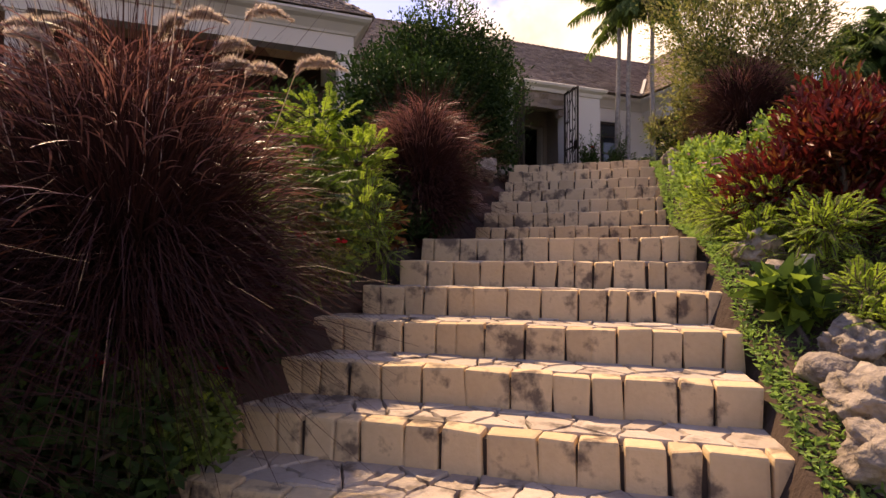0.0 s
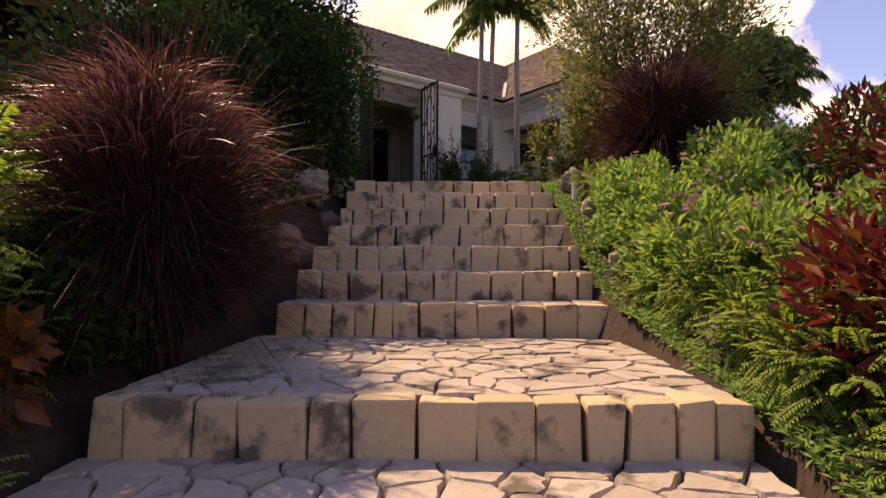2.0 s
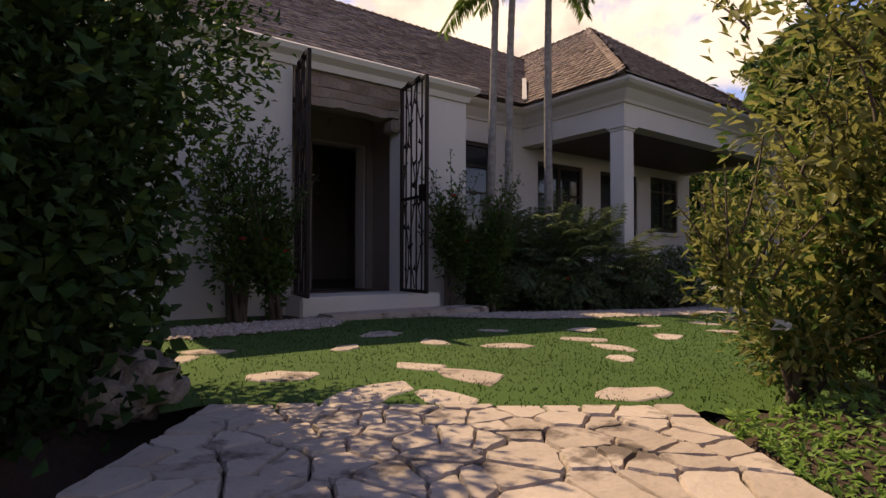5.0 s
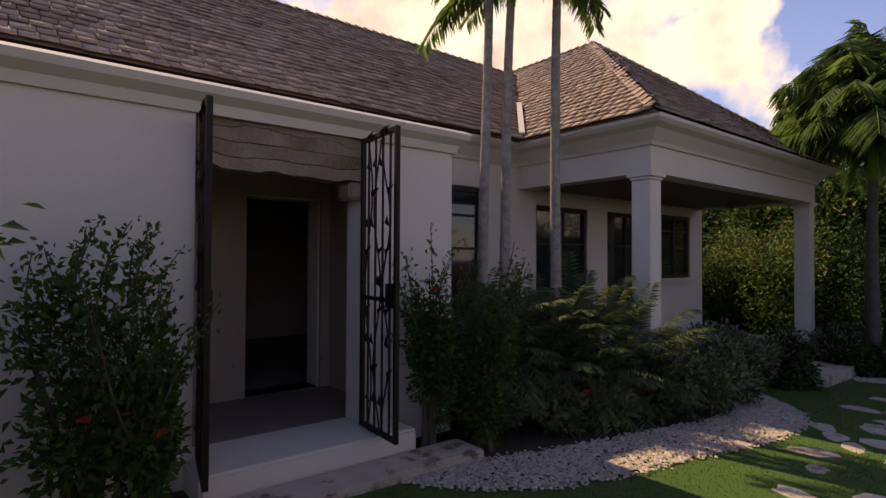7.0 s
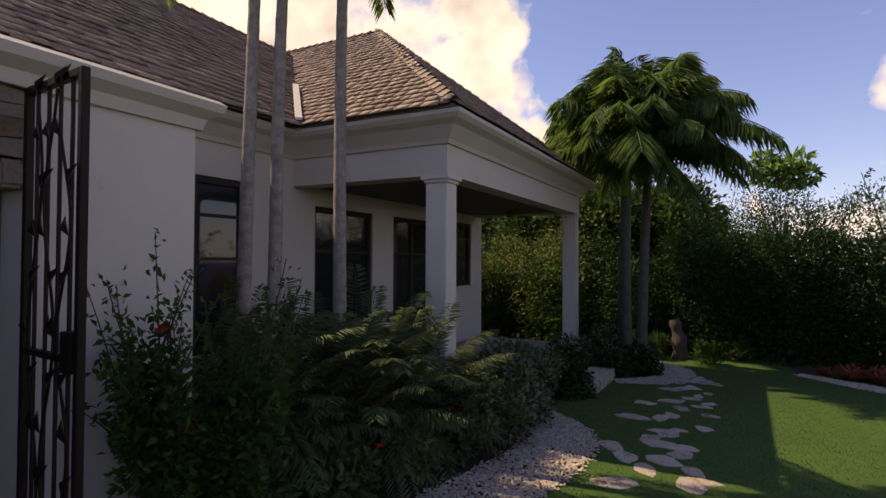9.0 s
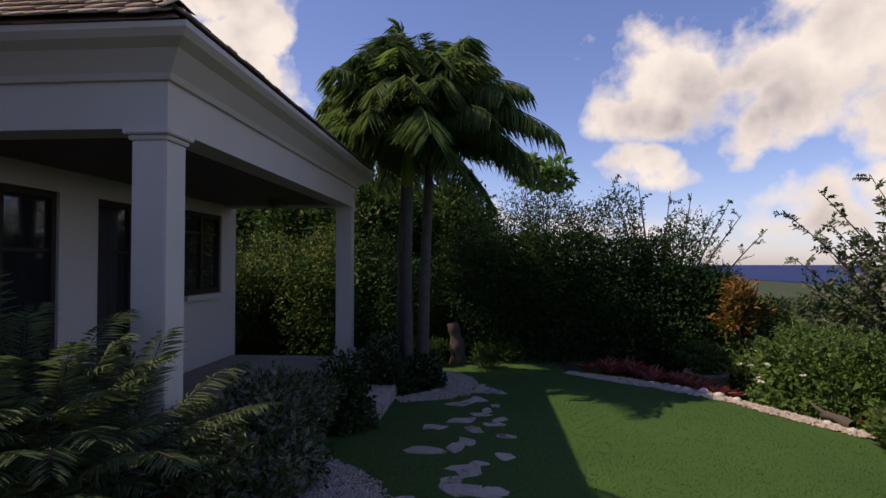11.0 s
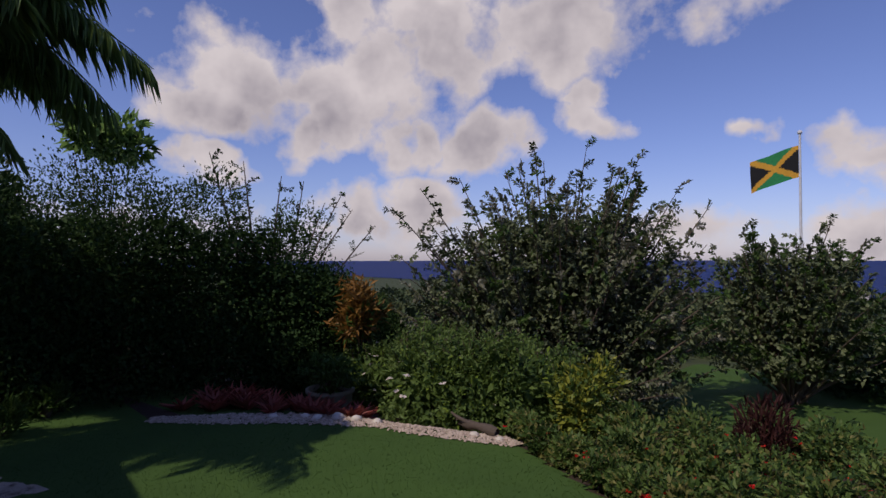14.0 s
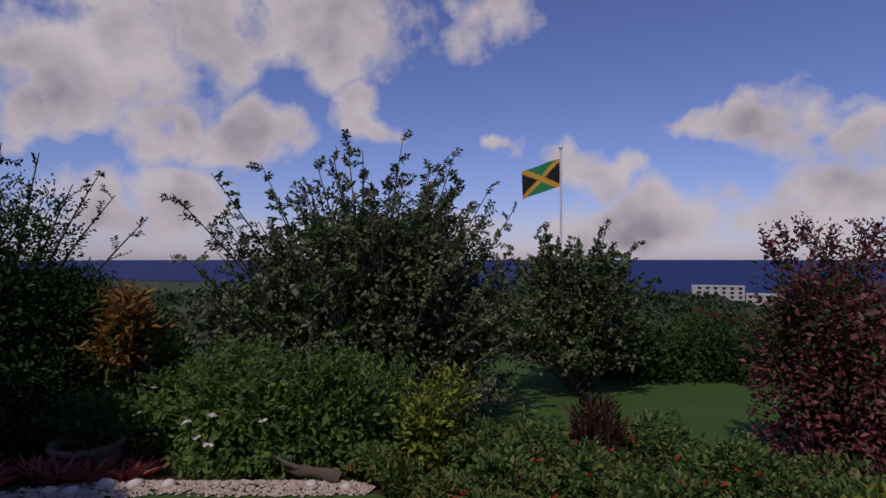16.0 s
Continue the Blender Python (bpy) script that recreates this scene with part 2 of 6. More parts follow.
L_PINK = leaf("leaf_pink", (0.30, 0.085, 0.10), (0.05, 0.035, 0.025), 0.45, 0.3)
L_PALM = leaf("leaf_palm", (0.20, 0.29, 0.07), (0.07, 0.12, 0.035), 0.5, 0.5, 0.3)
L_DWARF = leaf("leaf_dwarf_palm", (0.15, 0.20, 0.08), (0.06, 0.085, 0.04), 0.55, 0.35)
L_PURPLE = leaf("blade_purple", (0.085, 0.030, 0.027), (0.032, 0.015, 0.014), 0.6, 0.25, 0.12)
# pinkish blade ends, coloured paler to carry the sun's glints on the crown
L_TIP = leaf("blade_tip_glint", (0.36, 0.16, 0.13), (0.13, 0.045, 0.04), 0.4, 0.35, 0.4)
L_PLUME = leaf("plume", (0.80, 0.67, 0.56), (0.55, 0.42, 0.34), 0.7, 0.55)
L_WOODS = leaf("leaf_woods", (0.055, 0.080, 0.030), (0.02, 0.032, 0.014), 0.7, 0.1)
F_PINK = leaf("petal_pink", (0.62, 0.28, 0.36), (0.50, 0.20, 0.28), 0.5, 0.3)
F_WHITE = leaf("petal_white", (0.80, 0.74, 0.68), (0.66, 0.56, 0.50), 0.5, 0.3)
F_RED = leaf("petal_red", (0.60, 0.02, 0.015), (0.42, 0.012, 0.01), 0.5, 0.3)
SEA = material("sea_water", (0.022, 0.040, 0.135), 0.7, second=(0.016, 0.030, 0.11), scale=0.02, fine=0.3, bump=0.3, dist=0.6, spec=0.06)
LAND = material("far_land", (0.060, 0.075, 0.030), 1.0, second=(0.025, 0.038, 0.016), scale=0.08, fine=0.9, bump=1.0, dist=0.8)
WHITEWALL = material("white_wall", (0.52, 0.48, 0.45), 0.8, scale=1)
POLE = material("white_pole", (0.72, 0.72, 0.72), 0.4, scale=5)
FL_BLACK = material("flag_black", (0.012, 0.012, 0.012), 0.8, scale=12, bump=0.2)
FL_GREEN = material("flag_green", (0.02, 0.25, 0.08), 0.8, scale=12, bump=0.2)
FL_GOLD = material("flag_gold", (0.70, 0.36, 0.04), 0.8, scale=12, bump=0.2)


def glass_material():
    m = bpy.data.materials.new("window_glass")
    m.use_nodes = True
    b = m.node_tree.nodes["Principled BSDF"]
    b.inputs["Base Color"].default_value = (0.02, 0.022, 0.025, 1)
    b.inputs["Roughness"].default_value = 0.04
    b.inputs["Specular IOR Level"].default_value = 0.6
    return m


GLASS = glass_material()
rng = np.random.default_rng(7)


# ---- building helpers ----
def mesh_np(name, verts, faces, mat, smooth=False):
    """A mesh from arrays; all faces have the same number of corners."""
    me = bpy.data.meshes.new(name)
    verts = np.asarray(verts, np.float32).reshape(-1, 3)
    faces = np.asarray(faces, np.int32)
    k = faces.shape[1]
    me.vertices.add(len(verts))
    me.vertices.foreach_set("co", verts.ravel())
    me.loops.add(faces.size)
    me.loops.foreach_set("vertex_index", faces.ravel())
    me.polygons.add(len(faces))
    me.polygons.foreach_set("loop_start", np.arange(0, faces.size, k, dtype=np.int32))
    me.polygons.foreach_set("loop_total", np.full(len(faces), k, np.int32))
    if smooth:
        me.polygons.foreach_set("use_smooth", np.ones(len(faces), bool))
    me.update(calc_edges=True)
    me.materials.append(mat)
    return me


def place(name, me, parent=None, label=""):
    ob = new(name, me)
    if parent is not None:
        ob.parent = parent
    return tagged(ob, label)


def part(name, bm, mat, parent=None, label=""):
    me = bpy.data.meshes.new(name)
    bm.to_mesh(me)
    bm.free()
    me.materials.append(mat)
    return place(name, me, parent, label)


def thing(name, at, label, category, group="", kind=""):
    ob = new(name)
    ob.location = at
    ob.empty_display_size = 0.1
    return tagged(ob, label, category, group, kind)


def box(bm, x0, y0, z0, x1, y1, z1, bevel=0.0):
    v = [bm.verts.new(p) for p in ((x0, y0, z0), (x1, y0, z0), (x1, y1, z0), (x0, y1, z0), (x0, y0, z1), (x1, y0, z1), (x1, y1, z1), (x0, y1, z1))]
    f = [bm.faces.new([v[i] for i in q]) for q in ((3, 2, 1, 0), (4, 5, 6, 7), (0, 1, 5, 4), (1, 2, 6, 5), (2, 3, 7, 6), (3, 0, 4, 7))]
    if bevel:
        bmesh.ops.bevel(bm, geom=list({e for q in f for e in q.edges}), offset=bevel, segments=2, affect="EDGES")
    return bm


def boxes(*list_of, bevel=0.0):
    bm = bmesh.new()
    for b in list_of:
        box(bm, *b, bevel=bevel)
    return bm


def tube(points, radii, sides=8):
    """Vertices and quads of a tapered tube along points."""
    pts = np.asarray(points, float)
    rad = np.broadcast_to(np.asarray(radii, float), (len(pts),))
    tan = np.gradient(pts, axis=0)
    tan /= np.linalg.norm(tan, axis=1)[:, None] + 1e-9
    ref = np.where(np.abs(tan[:, 2:3]) > 0.9, [[1.0, 0, 0]], [[0, 0, 1.0]])
    a = np.cross(tan, ref)
    a /= np.linalg.norm(a, axis=1)[:, None] + 1e-9
    b = np.cross(tan, a)
    ang = np.linspace(0, 2 * np.pi, sides, endpoint=False)
    ring = a[:, None] * np.cos(ang)[None, :, None] + b[:, None] * np.sin(ang)[None, :, None]
    v = (pts[:, None] + ring * rad[:, None, None]).reshape(-1, 3)
    n = len(pts)
    i, j = np.meshgrid(np.arange(n - 1), np.arange(sides), indexing="ij")
    j2 = (j + 1) % sides
    f = np.stack([i * sides + j, i * sides + j2, (i + 1) * sides + j2, (i + 1) * sides + j], -1).reshape(-1, 4)
    return v, f


def joined(pieces):
    vs, fs, k = [], [], 0
    for v, f in pieces:
        vs.append(v)
        fs.append(f + k)
        k += len(v)
    return np.concatenate(vs), np.concatenate(fs)


def unit(v):
    return v / (np.linalg.norm(v, axis=-1, keepdims=True) + 1e-9)


def leaves(at, way, up, length, width, fold=0.25):
    """Folded kite leaves: base at, pointing along way, face towards up."""
    way = unit(way)
    side = unit(np.cross(way, up))
    nor = np.cross(side, way)
    L, W = length[:, None], width[:, None]
    v = np.stack([at, at + way * L * 0.45 + side * W * 0.5 + nor * W * fold, at + way * L - nor * L * 0.12, at + way * L * 0.45 - side * W * 0.5 + nor * W * fold], 1).reshape(-1, 3)
    k = np.arange(len(at))[:, None] * 4
    f = np.concatenate([k + [0, 1, 2], k + [0, 2, 3]], 1).reshape(-1, 3)
    return v, f


def crown_points(n, radius, lobes=9, rough=0.18, low=-0.6, shell=0.45):
    """Points and outward ways of an uneven crown built from lobes, in a unit of radius (rx, ry, rz)."""
    c = unit(rng.normal(size=(lobes, 3))) * rng.uniform(0.30, 0.72, (lobes, 1))
    c[:, 2] = np.maximum(c[:, 2], low)
    r = rng.uniform(0.32, 0.58, lobes)
    pick = rng.choice(lobes, n, p=r**2 / (r**2).sum())
    d = unit(rng.normal(size=(n, 3)))
    q = c[pick] + d * (r[pick] * (rng.uniform(shell, 1.0, n)) * (1 + rough * rng.normal(size=n) * 0.4))[:, None]
    return q * np.asarray(radius), unit(d + 0.5 * unit(q))


def ground(x, y):
    """Height of the ground."""
    x, y = np.asarray(x, float), np.asarray(y, float)
    s = 0.6 * x + 0.8 * y
    lawn = 2.83 - 0.022 * (np.clip(x, 5, 16.5) - 5)
    z = np.interp(s, [-12, -3, 0, 2.03, 3.88, 5.26, 7.35, 8.25], [-5.0, -1.3, -0.06, 0.8, 1.6, 1.76, 2.74, 2.83])
    z = np.where(s > 8.25, lawn, np.minimum(z, lawn))
    edge = np.where(x < 13.2, 6.25 - 0.318 * (x - 5.6), 3.83 + 0.45 * (x - 13.2))
    edge = np.minimum(edge, 5.2)
    q = np.maximum(edge - y, 0) * 0.95
    z = np.minimum(z, lawn - 0.33 * q)
    low = np.interp(x, [5.5, 9], [-9.0, 1.15])
    z = np.maximum(z, low)
    far = np.sqrt(np.maximum(-y - 9, 0) ** 2 + np.maximum(np.abs(x - 6) - 26, 0) ** 2 + np.maximum(y - 26, 0) ** 2)
    return np.maximum(z - 0.062 * far, -21.0)


def gz(x, y):
    return float(ground(x, y))


def at_stair(s, w):
    return 0.6 * s + 0.8 * w, 0.8 * s - 0.6 * w


# ---- ground, sea, lawn ----
def grid_mesh(name, xs, ys, zfun, mat, keep=None, lift=0.0):
    X, Y = np.meshgrid(xs, ys, indexing="ij")
    Z = zfun(X, Y) + lift
    v = np.stack([X, Y, Z], -1).reshape(-1, 3)
    n, m = len(xs), len(ys)
    i, j = np.meshgrid(np.arange(n - 1), np.arange(m - 1), indexing="ij")
    f = np.stack([i * m + j, (i + 1) * m + j, (i + 1) * m + j + 1, i * m + j + 1], -1).reshape(-1, 4)
    if keep is not None:
        c = v[f].mean(1)
        f = f[keep(c[:, 0], c[:, 1])]
    return mesh_np(name, v, f, mat, True)


def terrain(x, y):
    s, w = 0.6 * x + 0.8 * y, 0.8 * x - 0.6 * y
    z = ground(x, y)
    under = (w > -1.45) & (w < 0.6) & (s < 8.3)
    bank = np.where((s < 8) & (s > -3), 0.06 + 0.05 * np.sin(x * 3.1) * np.cos(y * 2.7) + 0.10 * np.clip(np.maximum(-1.5 - w, w - 0.7), 0, 3), 0)
    return np.where(under, z - 0.30, z + bank)


xs = np.concatenate([-np.geomspace(2500, 9, 26), np.arange(-8.5, 24, 0.22), np.geomspace(24.5, 2500, 26)])
ys = np.concatenate([-np.geomspace(900, 11, 26), np.arange(-10.5, 18, 0.22), np.geomspace(18.5, 1500, 16)])
gm = grid_mesh("ground", xs, ys, terrain, SOIL)
gm.materials.append(LAND)
cen = np.zeros(len(gm.polygons) * 3, np.float32)
gm.polygons.foreach_get("center", cen)
cen = cen.reshape(-1, 3)
gm.polygons.foreach_set("material_index", ((cen[:, 1] < -2.5) | (np.abs(cen[:, 0] - 7) > 17) | (cen[:, 1] > 18)).astype(np.int32))
tagged(new("ground", gm), "dark planted earth falling away to wooded land", "ground", kind="structure")
tagged(new("water", grid_mesh("water", np.linspace(-4800, 4800, 5), np.linspace(-4900, -380, 4), lambda x, y: x * 0 - 20.5, SEA)),
       "deep blue sea reaching the horizon", "sea", kind="structure")


def on_lawn(x, y):
    s = 0.6 * x + 0.8 * y
    edge = np.where(x < 13.2, 6.25 - 0.318 * (x - 5.6), 3.83 + 0.45 * (x - 13.2))
    return (s > 8.24) & (y > np.minimum(edge, 5.2)) & (x < 19.5) & (y < 10.6)


tagged(new("lawn", grid_mesh("lawn", np.arange(2.2, 19.5, 0.1), np.arange(3.5, 10.7, 0.1), ground, TURF, on_lawn, 0.012)),
       "short-mown green lawn with worn shade", "lawn", kind="structure")
tagged(new("lower_lawn", grid_mesh("lower_lawn", np.arange(6, 17, 0.5), np.arange(-7.5, -0.5, 0.5), terrain, TURF, None, 0.02)),
       "lower lawn beyond the planted bank", "lawn", kind="structure")


# ---- stone stairs ----
STEPS = [(-1.44, -0.60), (-1.06, -0.43), (-0.68, -0.27), (-0.30, -0.11), (0.10, 0.05), (0.50, 0.21), (0.88, 0.38), (1.27, 0.55), (1.66, 0.71), (2.03, 0.87),
         (2.39, 1.03), (2.75, 1.195), (3.14, 1.36), (3.50, 1.525), (3.88, 1.69),
         (5.26, 1.865), (5.60, 2.035), (5.97, 2.20), (6.36, 2.37), (6.75, 2.535), (7.00, 2.695), (7.36, 2.85), (8.25, 2.85)]


def clip_cell(poly, a, b):
    """The part of poly nearer to a than to b."""
    m, d = (a + b) / 2, b - a
    out = []
    for i in range(len(poly)):
        p, q = poly[i - 1], poly[i]
        u, v = (p - m) @ d, (q - m) @ d
        if (u <= 0) != (v <= 0):
            out.append(p + (q - p) * (u / (u - v)))
        if v <= 0:
            out.append(q)
    return out


def cells(w0, w1, s0, s1, size):
    """Irregular stones that fill a rectangle, as polygons."""
    nw, ns = max(1, round((w1 - w0) / size)), max(1, round((s1 - s0) / size))
    seeds = np.array([((w0 + (i + 0.5 + rng.uniform(-0.62, 0.62)) * (w1 - w0) / nw), (s0 + (j + 0.5 + rng.uniform(-0.62, 0.62)) * (s1 - s0) / ns)) for i in range(nw) for j in range(ns)])
    out = []
    for k, a in enumerate(seeds):
        poly = [np.array(p) for p in ((w0, s0), (w1, s0), (w1, s1), (w0, s1))]
        for b in seeds[np.argsort(((seeds - a) ** 2).sum(1))[1:16]]:
            poly = clip_cell(poly, a, b)
            if len(poly) < 3:
                break
        if len(poly) >= 3:
            out.append(np.array(poly))
    return out


def flag_mesh(poly, z, gap=0.0035, thick=0.05):
    """A flagstone: its polygon drawn in for the joint, corners worn, edges rounded."""
    c = poly.mean(0)
    pts = []
    n = len(poly)
    for i in range(n):
        p, q = poly[i], poly[(i + 1) % n]
        if np.linalg.norm(q - p) > 0.03:
            pts += [p + (q - p) * 0.07, p + (q - p) * 0.35 + rng.normal(size=2) * 0.005, p + (q - p) * 0.7 + rng.normal(size=2) * 0.005, p + (q - p) * 0.93]
        else:
            pts.append((p + q) / 2)
    pts = np.array(pts)
    d = unit(pts - c)
    outer, inner = pts - d * gap, pts - d * (gap + 0.006)
    z = z + rng.uniform(-0.006, 0.005)
    tilt = rng.normal(size=2) * 0.007
    rings = []
    for ring, h in ((outer, -thick), (outer, -0.012), (inner, 0.0)):
        x, y = at_stair(ring[:, 1], ring[:, 0])
        rings.append(np.stack([x, y, z + h + (ring - c) @ tilt], 1))
    bm = bmesh.new()
    vs = [[bm.verts.new(p) for p in r] for r in rings]
    m = len(pts)
    for a, b in ((0, 1), (1, 2)):
        for i in range(m):
            bm.faces.new((vs[a][i], vs[a][(i + 1) % m], vs[b][(i + 1) % m], vs[b][i]))
    bm.faces.new(vs[2])
    return bm


def riser_block(w0, w1, s, z0, z1, depth):
    bm = bmesh.new()
    box(bm, w0 + 0.004, s - depth * 0.5, z0, w1 - 0.004, s + depth * 0.5, z1)
    for v in bm.verts:
        v.co.x += rng.normal() * 0.006
        v.co.y += rng.normal() * 0.004 + (0.008 if v.co.z > (z0 + z1) / 2 else 0)
        v.co.z += rng.normal() * 0.004
    bmesh.ops.bevel(bm, geom=list(bm.edges), offset=0.014, segments=2, affect="EDGES", profile=0.6)
    for v in bm.verts:
        v.co.x, v.co.y = at_stair(v.co.y, v.co.x)
    return bm


for k, ((s0, z), (s1, _)) in enumerate(zip(STEPS, STEPS[1:])):
    left = float(np.interp(s0, [2.0, 2.75, 3.5, 5.0, 7.36], [-1.62, -1.55, -1.32, -1.2, -1.13]))
    right = 0.62 + rng.uniform(-0.02, 0.02)
    below = STEPS[k - 1][1] if k else z - 0.16
    what = ("wide stone landing of irregular flags with dark joints" if s1 - s0 > 1 else "paved stone top tread level with the lawn" if k == len(STEPS) - 2
            else "tan coral-stone garden step with weathered dark stains")
    step = thing("stone_step", (*at_stair(s0 + 0.1, -0.3), z - 0.16), what, "step", "garden stairs", "structure")
    inv = step.matrix_basis.inverted()
    core = bmesh.new()
    box(core, left + 0.02, s0 + 0.03, below - 0.12, right - 0.02, s1 + 0.12, z - 0.03)
    for v in core.verts:
        v.co.x, v.co.y = at_stair(v.co.y, v.co.x)
    made = [part("mortar_bed", core, JOINT, step)]
    w = left
    while w < right - 0.02:
        width = min(rng.uniform(0.10, 0.21), right - w)
        if right - w - width < 0.07:
            width = right - w
        made.append(part("riser_stone", riser_block(w, w + width, s0 + 0.05, below - 0.02, z + rng.uniform(-0.006, 0.004), 0.10), STONE, step))
        w += width
    for poly in cells(left, right, s0 + 0.095, s1 + 0.02, 0.125 if s1 - s0 < 0.6 else 0.13):
        made.append(part("flagstone", flag_mesh(poly, z), FLAG, step))
    for ob in made:
        ob.matrix_parent_inverse = Matrix.Translation(-step.location)


def rock(x, y, r, mat=ROCK, name="rock", label="pale pitted coral rock beside the stone steps", group="rocks along the stairs", flat=0.8, sink=0.25, base=None):
    bm = bmesh.new()
    bmesh.ops.create_icosphere(bm, subdivisions=4 if r > 0.12 else 2, radius=1)
    off = Vector(rng.uniform(-50, 50, 3))
    rough = 0.45 if mat is ROCK else 0.28
    for v in bm.verts:
        p = v.co.copy()
        d = 1 + rough * noise.fractal(p * 1.3 + off, 1.0, 2.0, 4) + (0.24 * noise.noise(p * 4 + off) - 0.22 * abs(noise.noise(p * 9 + off)) if mat is ROCK else 0)
        v.co = p * d * r
        v.co.z *= flat
    z = (terrain(np.array(x), np.array(y)) if base is None else base) + r * flat * (1 - 2 * sink)
    for f in bm.faces:
        f.smooth = True
    ob = part(name, bm, mat)
    ob.location, ob.rotation_euler = (x, y, float(z)), (0, 0, rng.uniform(0, 6))
    return tagged(ob, label, "rock", group)


for s, w, r in ((3.45, 0.84, 0.13), (3.2, 0.86, 0.09), (3.05, 1.02, 0.11), (2.62, 1.02, 0.13), (2.45, 0.84, 0.11), (2.25, 0.90, 0.14), (2.3, 1.2, 0.13), (2.75, 1.3, 0.12), (1.95, 0.86, 0.14), (1.9, 1.1, 0.12), (1.65, 0.9, 0.13),
                (5.7, 0.86, 0.13), (4.5, 0.83, 0.1), (1.5, 1.1, 0.2), (7.2, 0.86, 0.14), (6.5, 0.84, 0.1), (7.0, -1.5, 0.2), (7.5, -1.6, 0.17), (8.3, -1.45, 0.17), (8.7, -1.9, 0.2)):
    rock(*at_stair(s, w), r)
for s, w, r in ((6.55, -1.42, 0.17), (6.2, -1.45, 0.13), (7.25, -1.36, 0.13), (6.9, -1.75, 0.2)):
    rock(*at_stair(s, w), r, BOULDER, "boulder", "smooth pinkish boulder beside the stone steps", "boulders along the stairs")


# ---- house ----
EAVE, FLOOR = 6.02, 2.98


def wall_with_holes(name, x0, x1, y0, y1, z0, z1, holes, label, mat=PLASTER):
    """A wall along x with openings (x0, x1, z0, z1) through it."""
    bm = bmesh.new()
    cuts = sorted({x0, x1, *(h[0] for h in holes), *(h[1] for h in holes)})
    for a, b in zip(cuts, cuts[1:]):
        col = sorted((h[2], h[3]) for h in holes if h[0] <= a and h[1] >= b)
        z = z0
        for lo, hi in col:
            if lo > z:
                box(bm, a, y0, z, b, y1, lo)
            z = hi
        if z < z1:
            box(bm, a, y0, z, b, y1, z1)
    bmesh.ops.remove_doubles(bm, verts=bm.verts, dist=0.0005)
    return tagged(part(name, bm, mat), label, "wall", kind="structure")


wall_with_holes("wall_main", 2.0, 16.0, 12.1, 12.35, 2.4, 5.9,
                [(9.08, 9.75, 3.55, 5.36), (10.84, 12.1, 3.0, 5.2), (12.65, 13.9, 3.0, 5.2), (14.4, 15.5, 4.02, 5.25), (6.5, 7.28, 2.98, 5.0)],
                "shaded cream plaster house wall with dark windows")
wall_with_holes("wall_portal", 4.2, 7.86, 10.5, 10.75, 2.5, 5.45, [(5.60, 6.90, 2.98, 5.40)], "cream plaster entrance wall with a tall gateway")
tagged(part("wall_portal_side", boxes((7.61, 10.752, 2.5, 7.86, 12.098, 5.45), (4.2, 10.752, 2.5, 4.45, 12.098, 5.45)), PLASTER), "plaster side walls of the entrance hall", "wall", kind="structure")
tagged(part("wall_inner", boxes((5.3, 10.752, 2.7, 5.45, 12.05, 5.4), (7.4, 10.752, 2.7, 7.55, 12.05, 5.4), (5.3, 12.052, 2.7, 6.48, 12.097, 5.4), (7.3, 12.052, 2.7, 7.55, 12.097, 5.4), (6.48, 12.052, 5.02, 7.3, 12.097, 5.4)), HALLWALL), "patchy darker inner walls of the entrance passage", "wall", kind="structure")
tagged(part("portal_roof", boxes((4.2, 10.5, 5.452, 7.86, 12.098, 5.56))  , TRIMW), "flat plaster top of the entrance porch", "roof", kind="structure")
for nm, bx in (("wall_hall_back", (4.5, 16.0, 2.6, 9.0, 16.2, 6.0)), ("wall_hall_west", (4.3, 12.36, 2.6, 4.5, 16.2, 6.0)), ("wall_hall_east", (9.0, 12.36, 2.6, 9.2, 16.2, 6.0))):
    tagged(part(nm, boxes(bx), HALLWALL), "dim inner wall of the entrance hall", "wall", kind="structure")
tagged(part("ceiling", boxes((2.0, 12.36, 5.7, 16.0, 16.2, 5.8)), PLASTER), "plain plaster ceiling over the hall", "ceiling", kind="structure")
tagged(part("porch_ceiling", boxes((10.72, 10.27, 5.43, 15.58, 12.09, 5.5)), CEILW), "dark boarded ceiling over the porch", "ceiling", kind="structure")
tagged(part("hall_floor", boxes((5.45, 10.76, 2.86, 7.4, 12.36, 2.98), (4.5, 12.361, 2.86, 9.0, 16.0, 2.978)), FLOORT), "dark tiled entrance hall floor", "floor", kind="structure")
tagged(part("threshold", boxes((5.55, 10.12, 2.55, 7.2, 10.76, 3.02), bevel=0.02), TRIMW), "pale stone threshold step below the gateway", "step", kind="structure")
tagged(part("door_step", boxes((5.7, 9.75, 2.5, 7.6, 10.11, 2.87), bevel=0.02), FLAG), "low flat stone step before the threshold", "step", kind="structure")


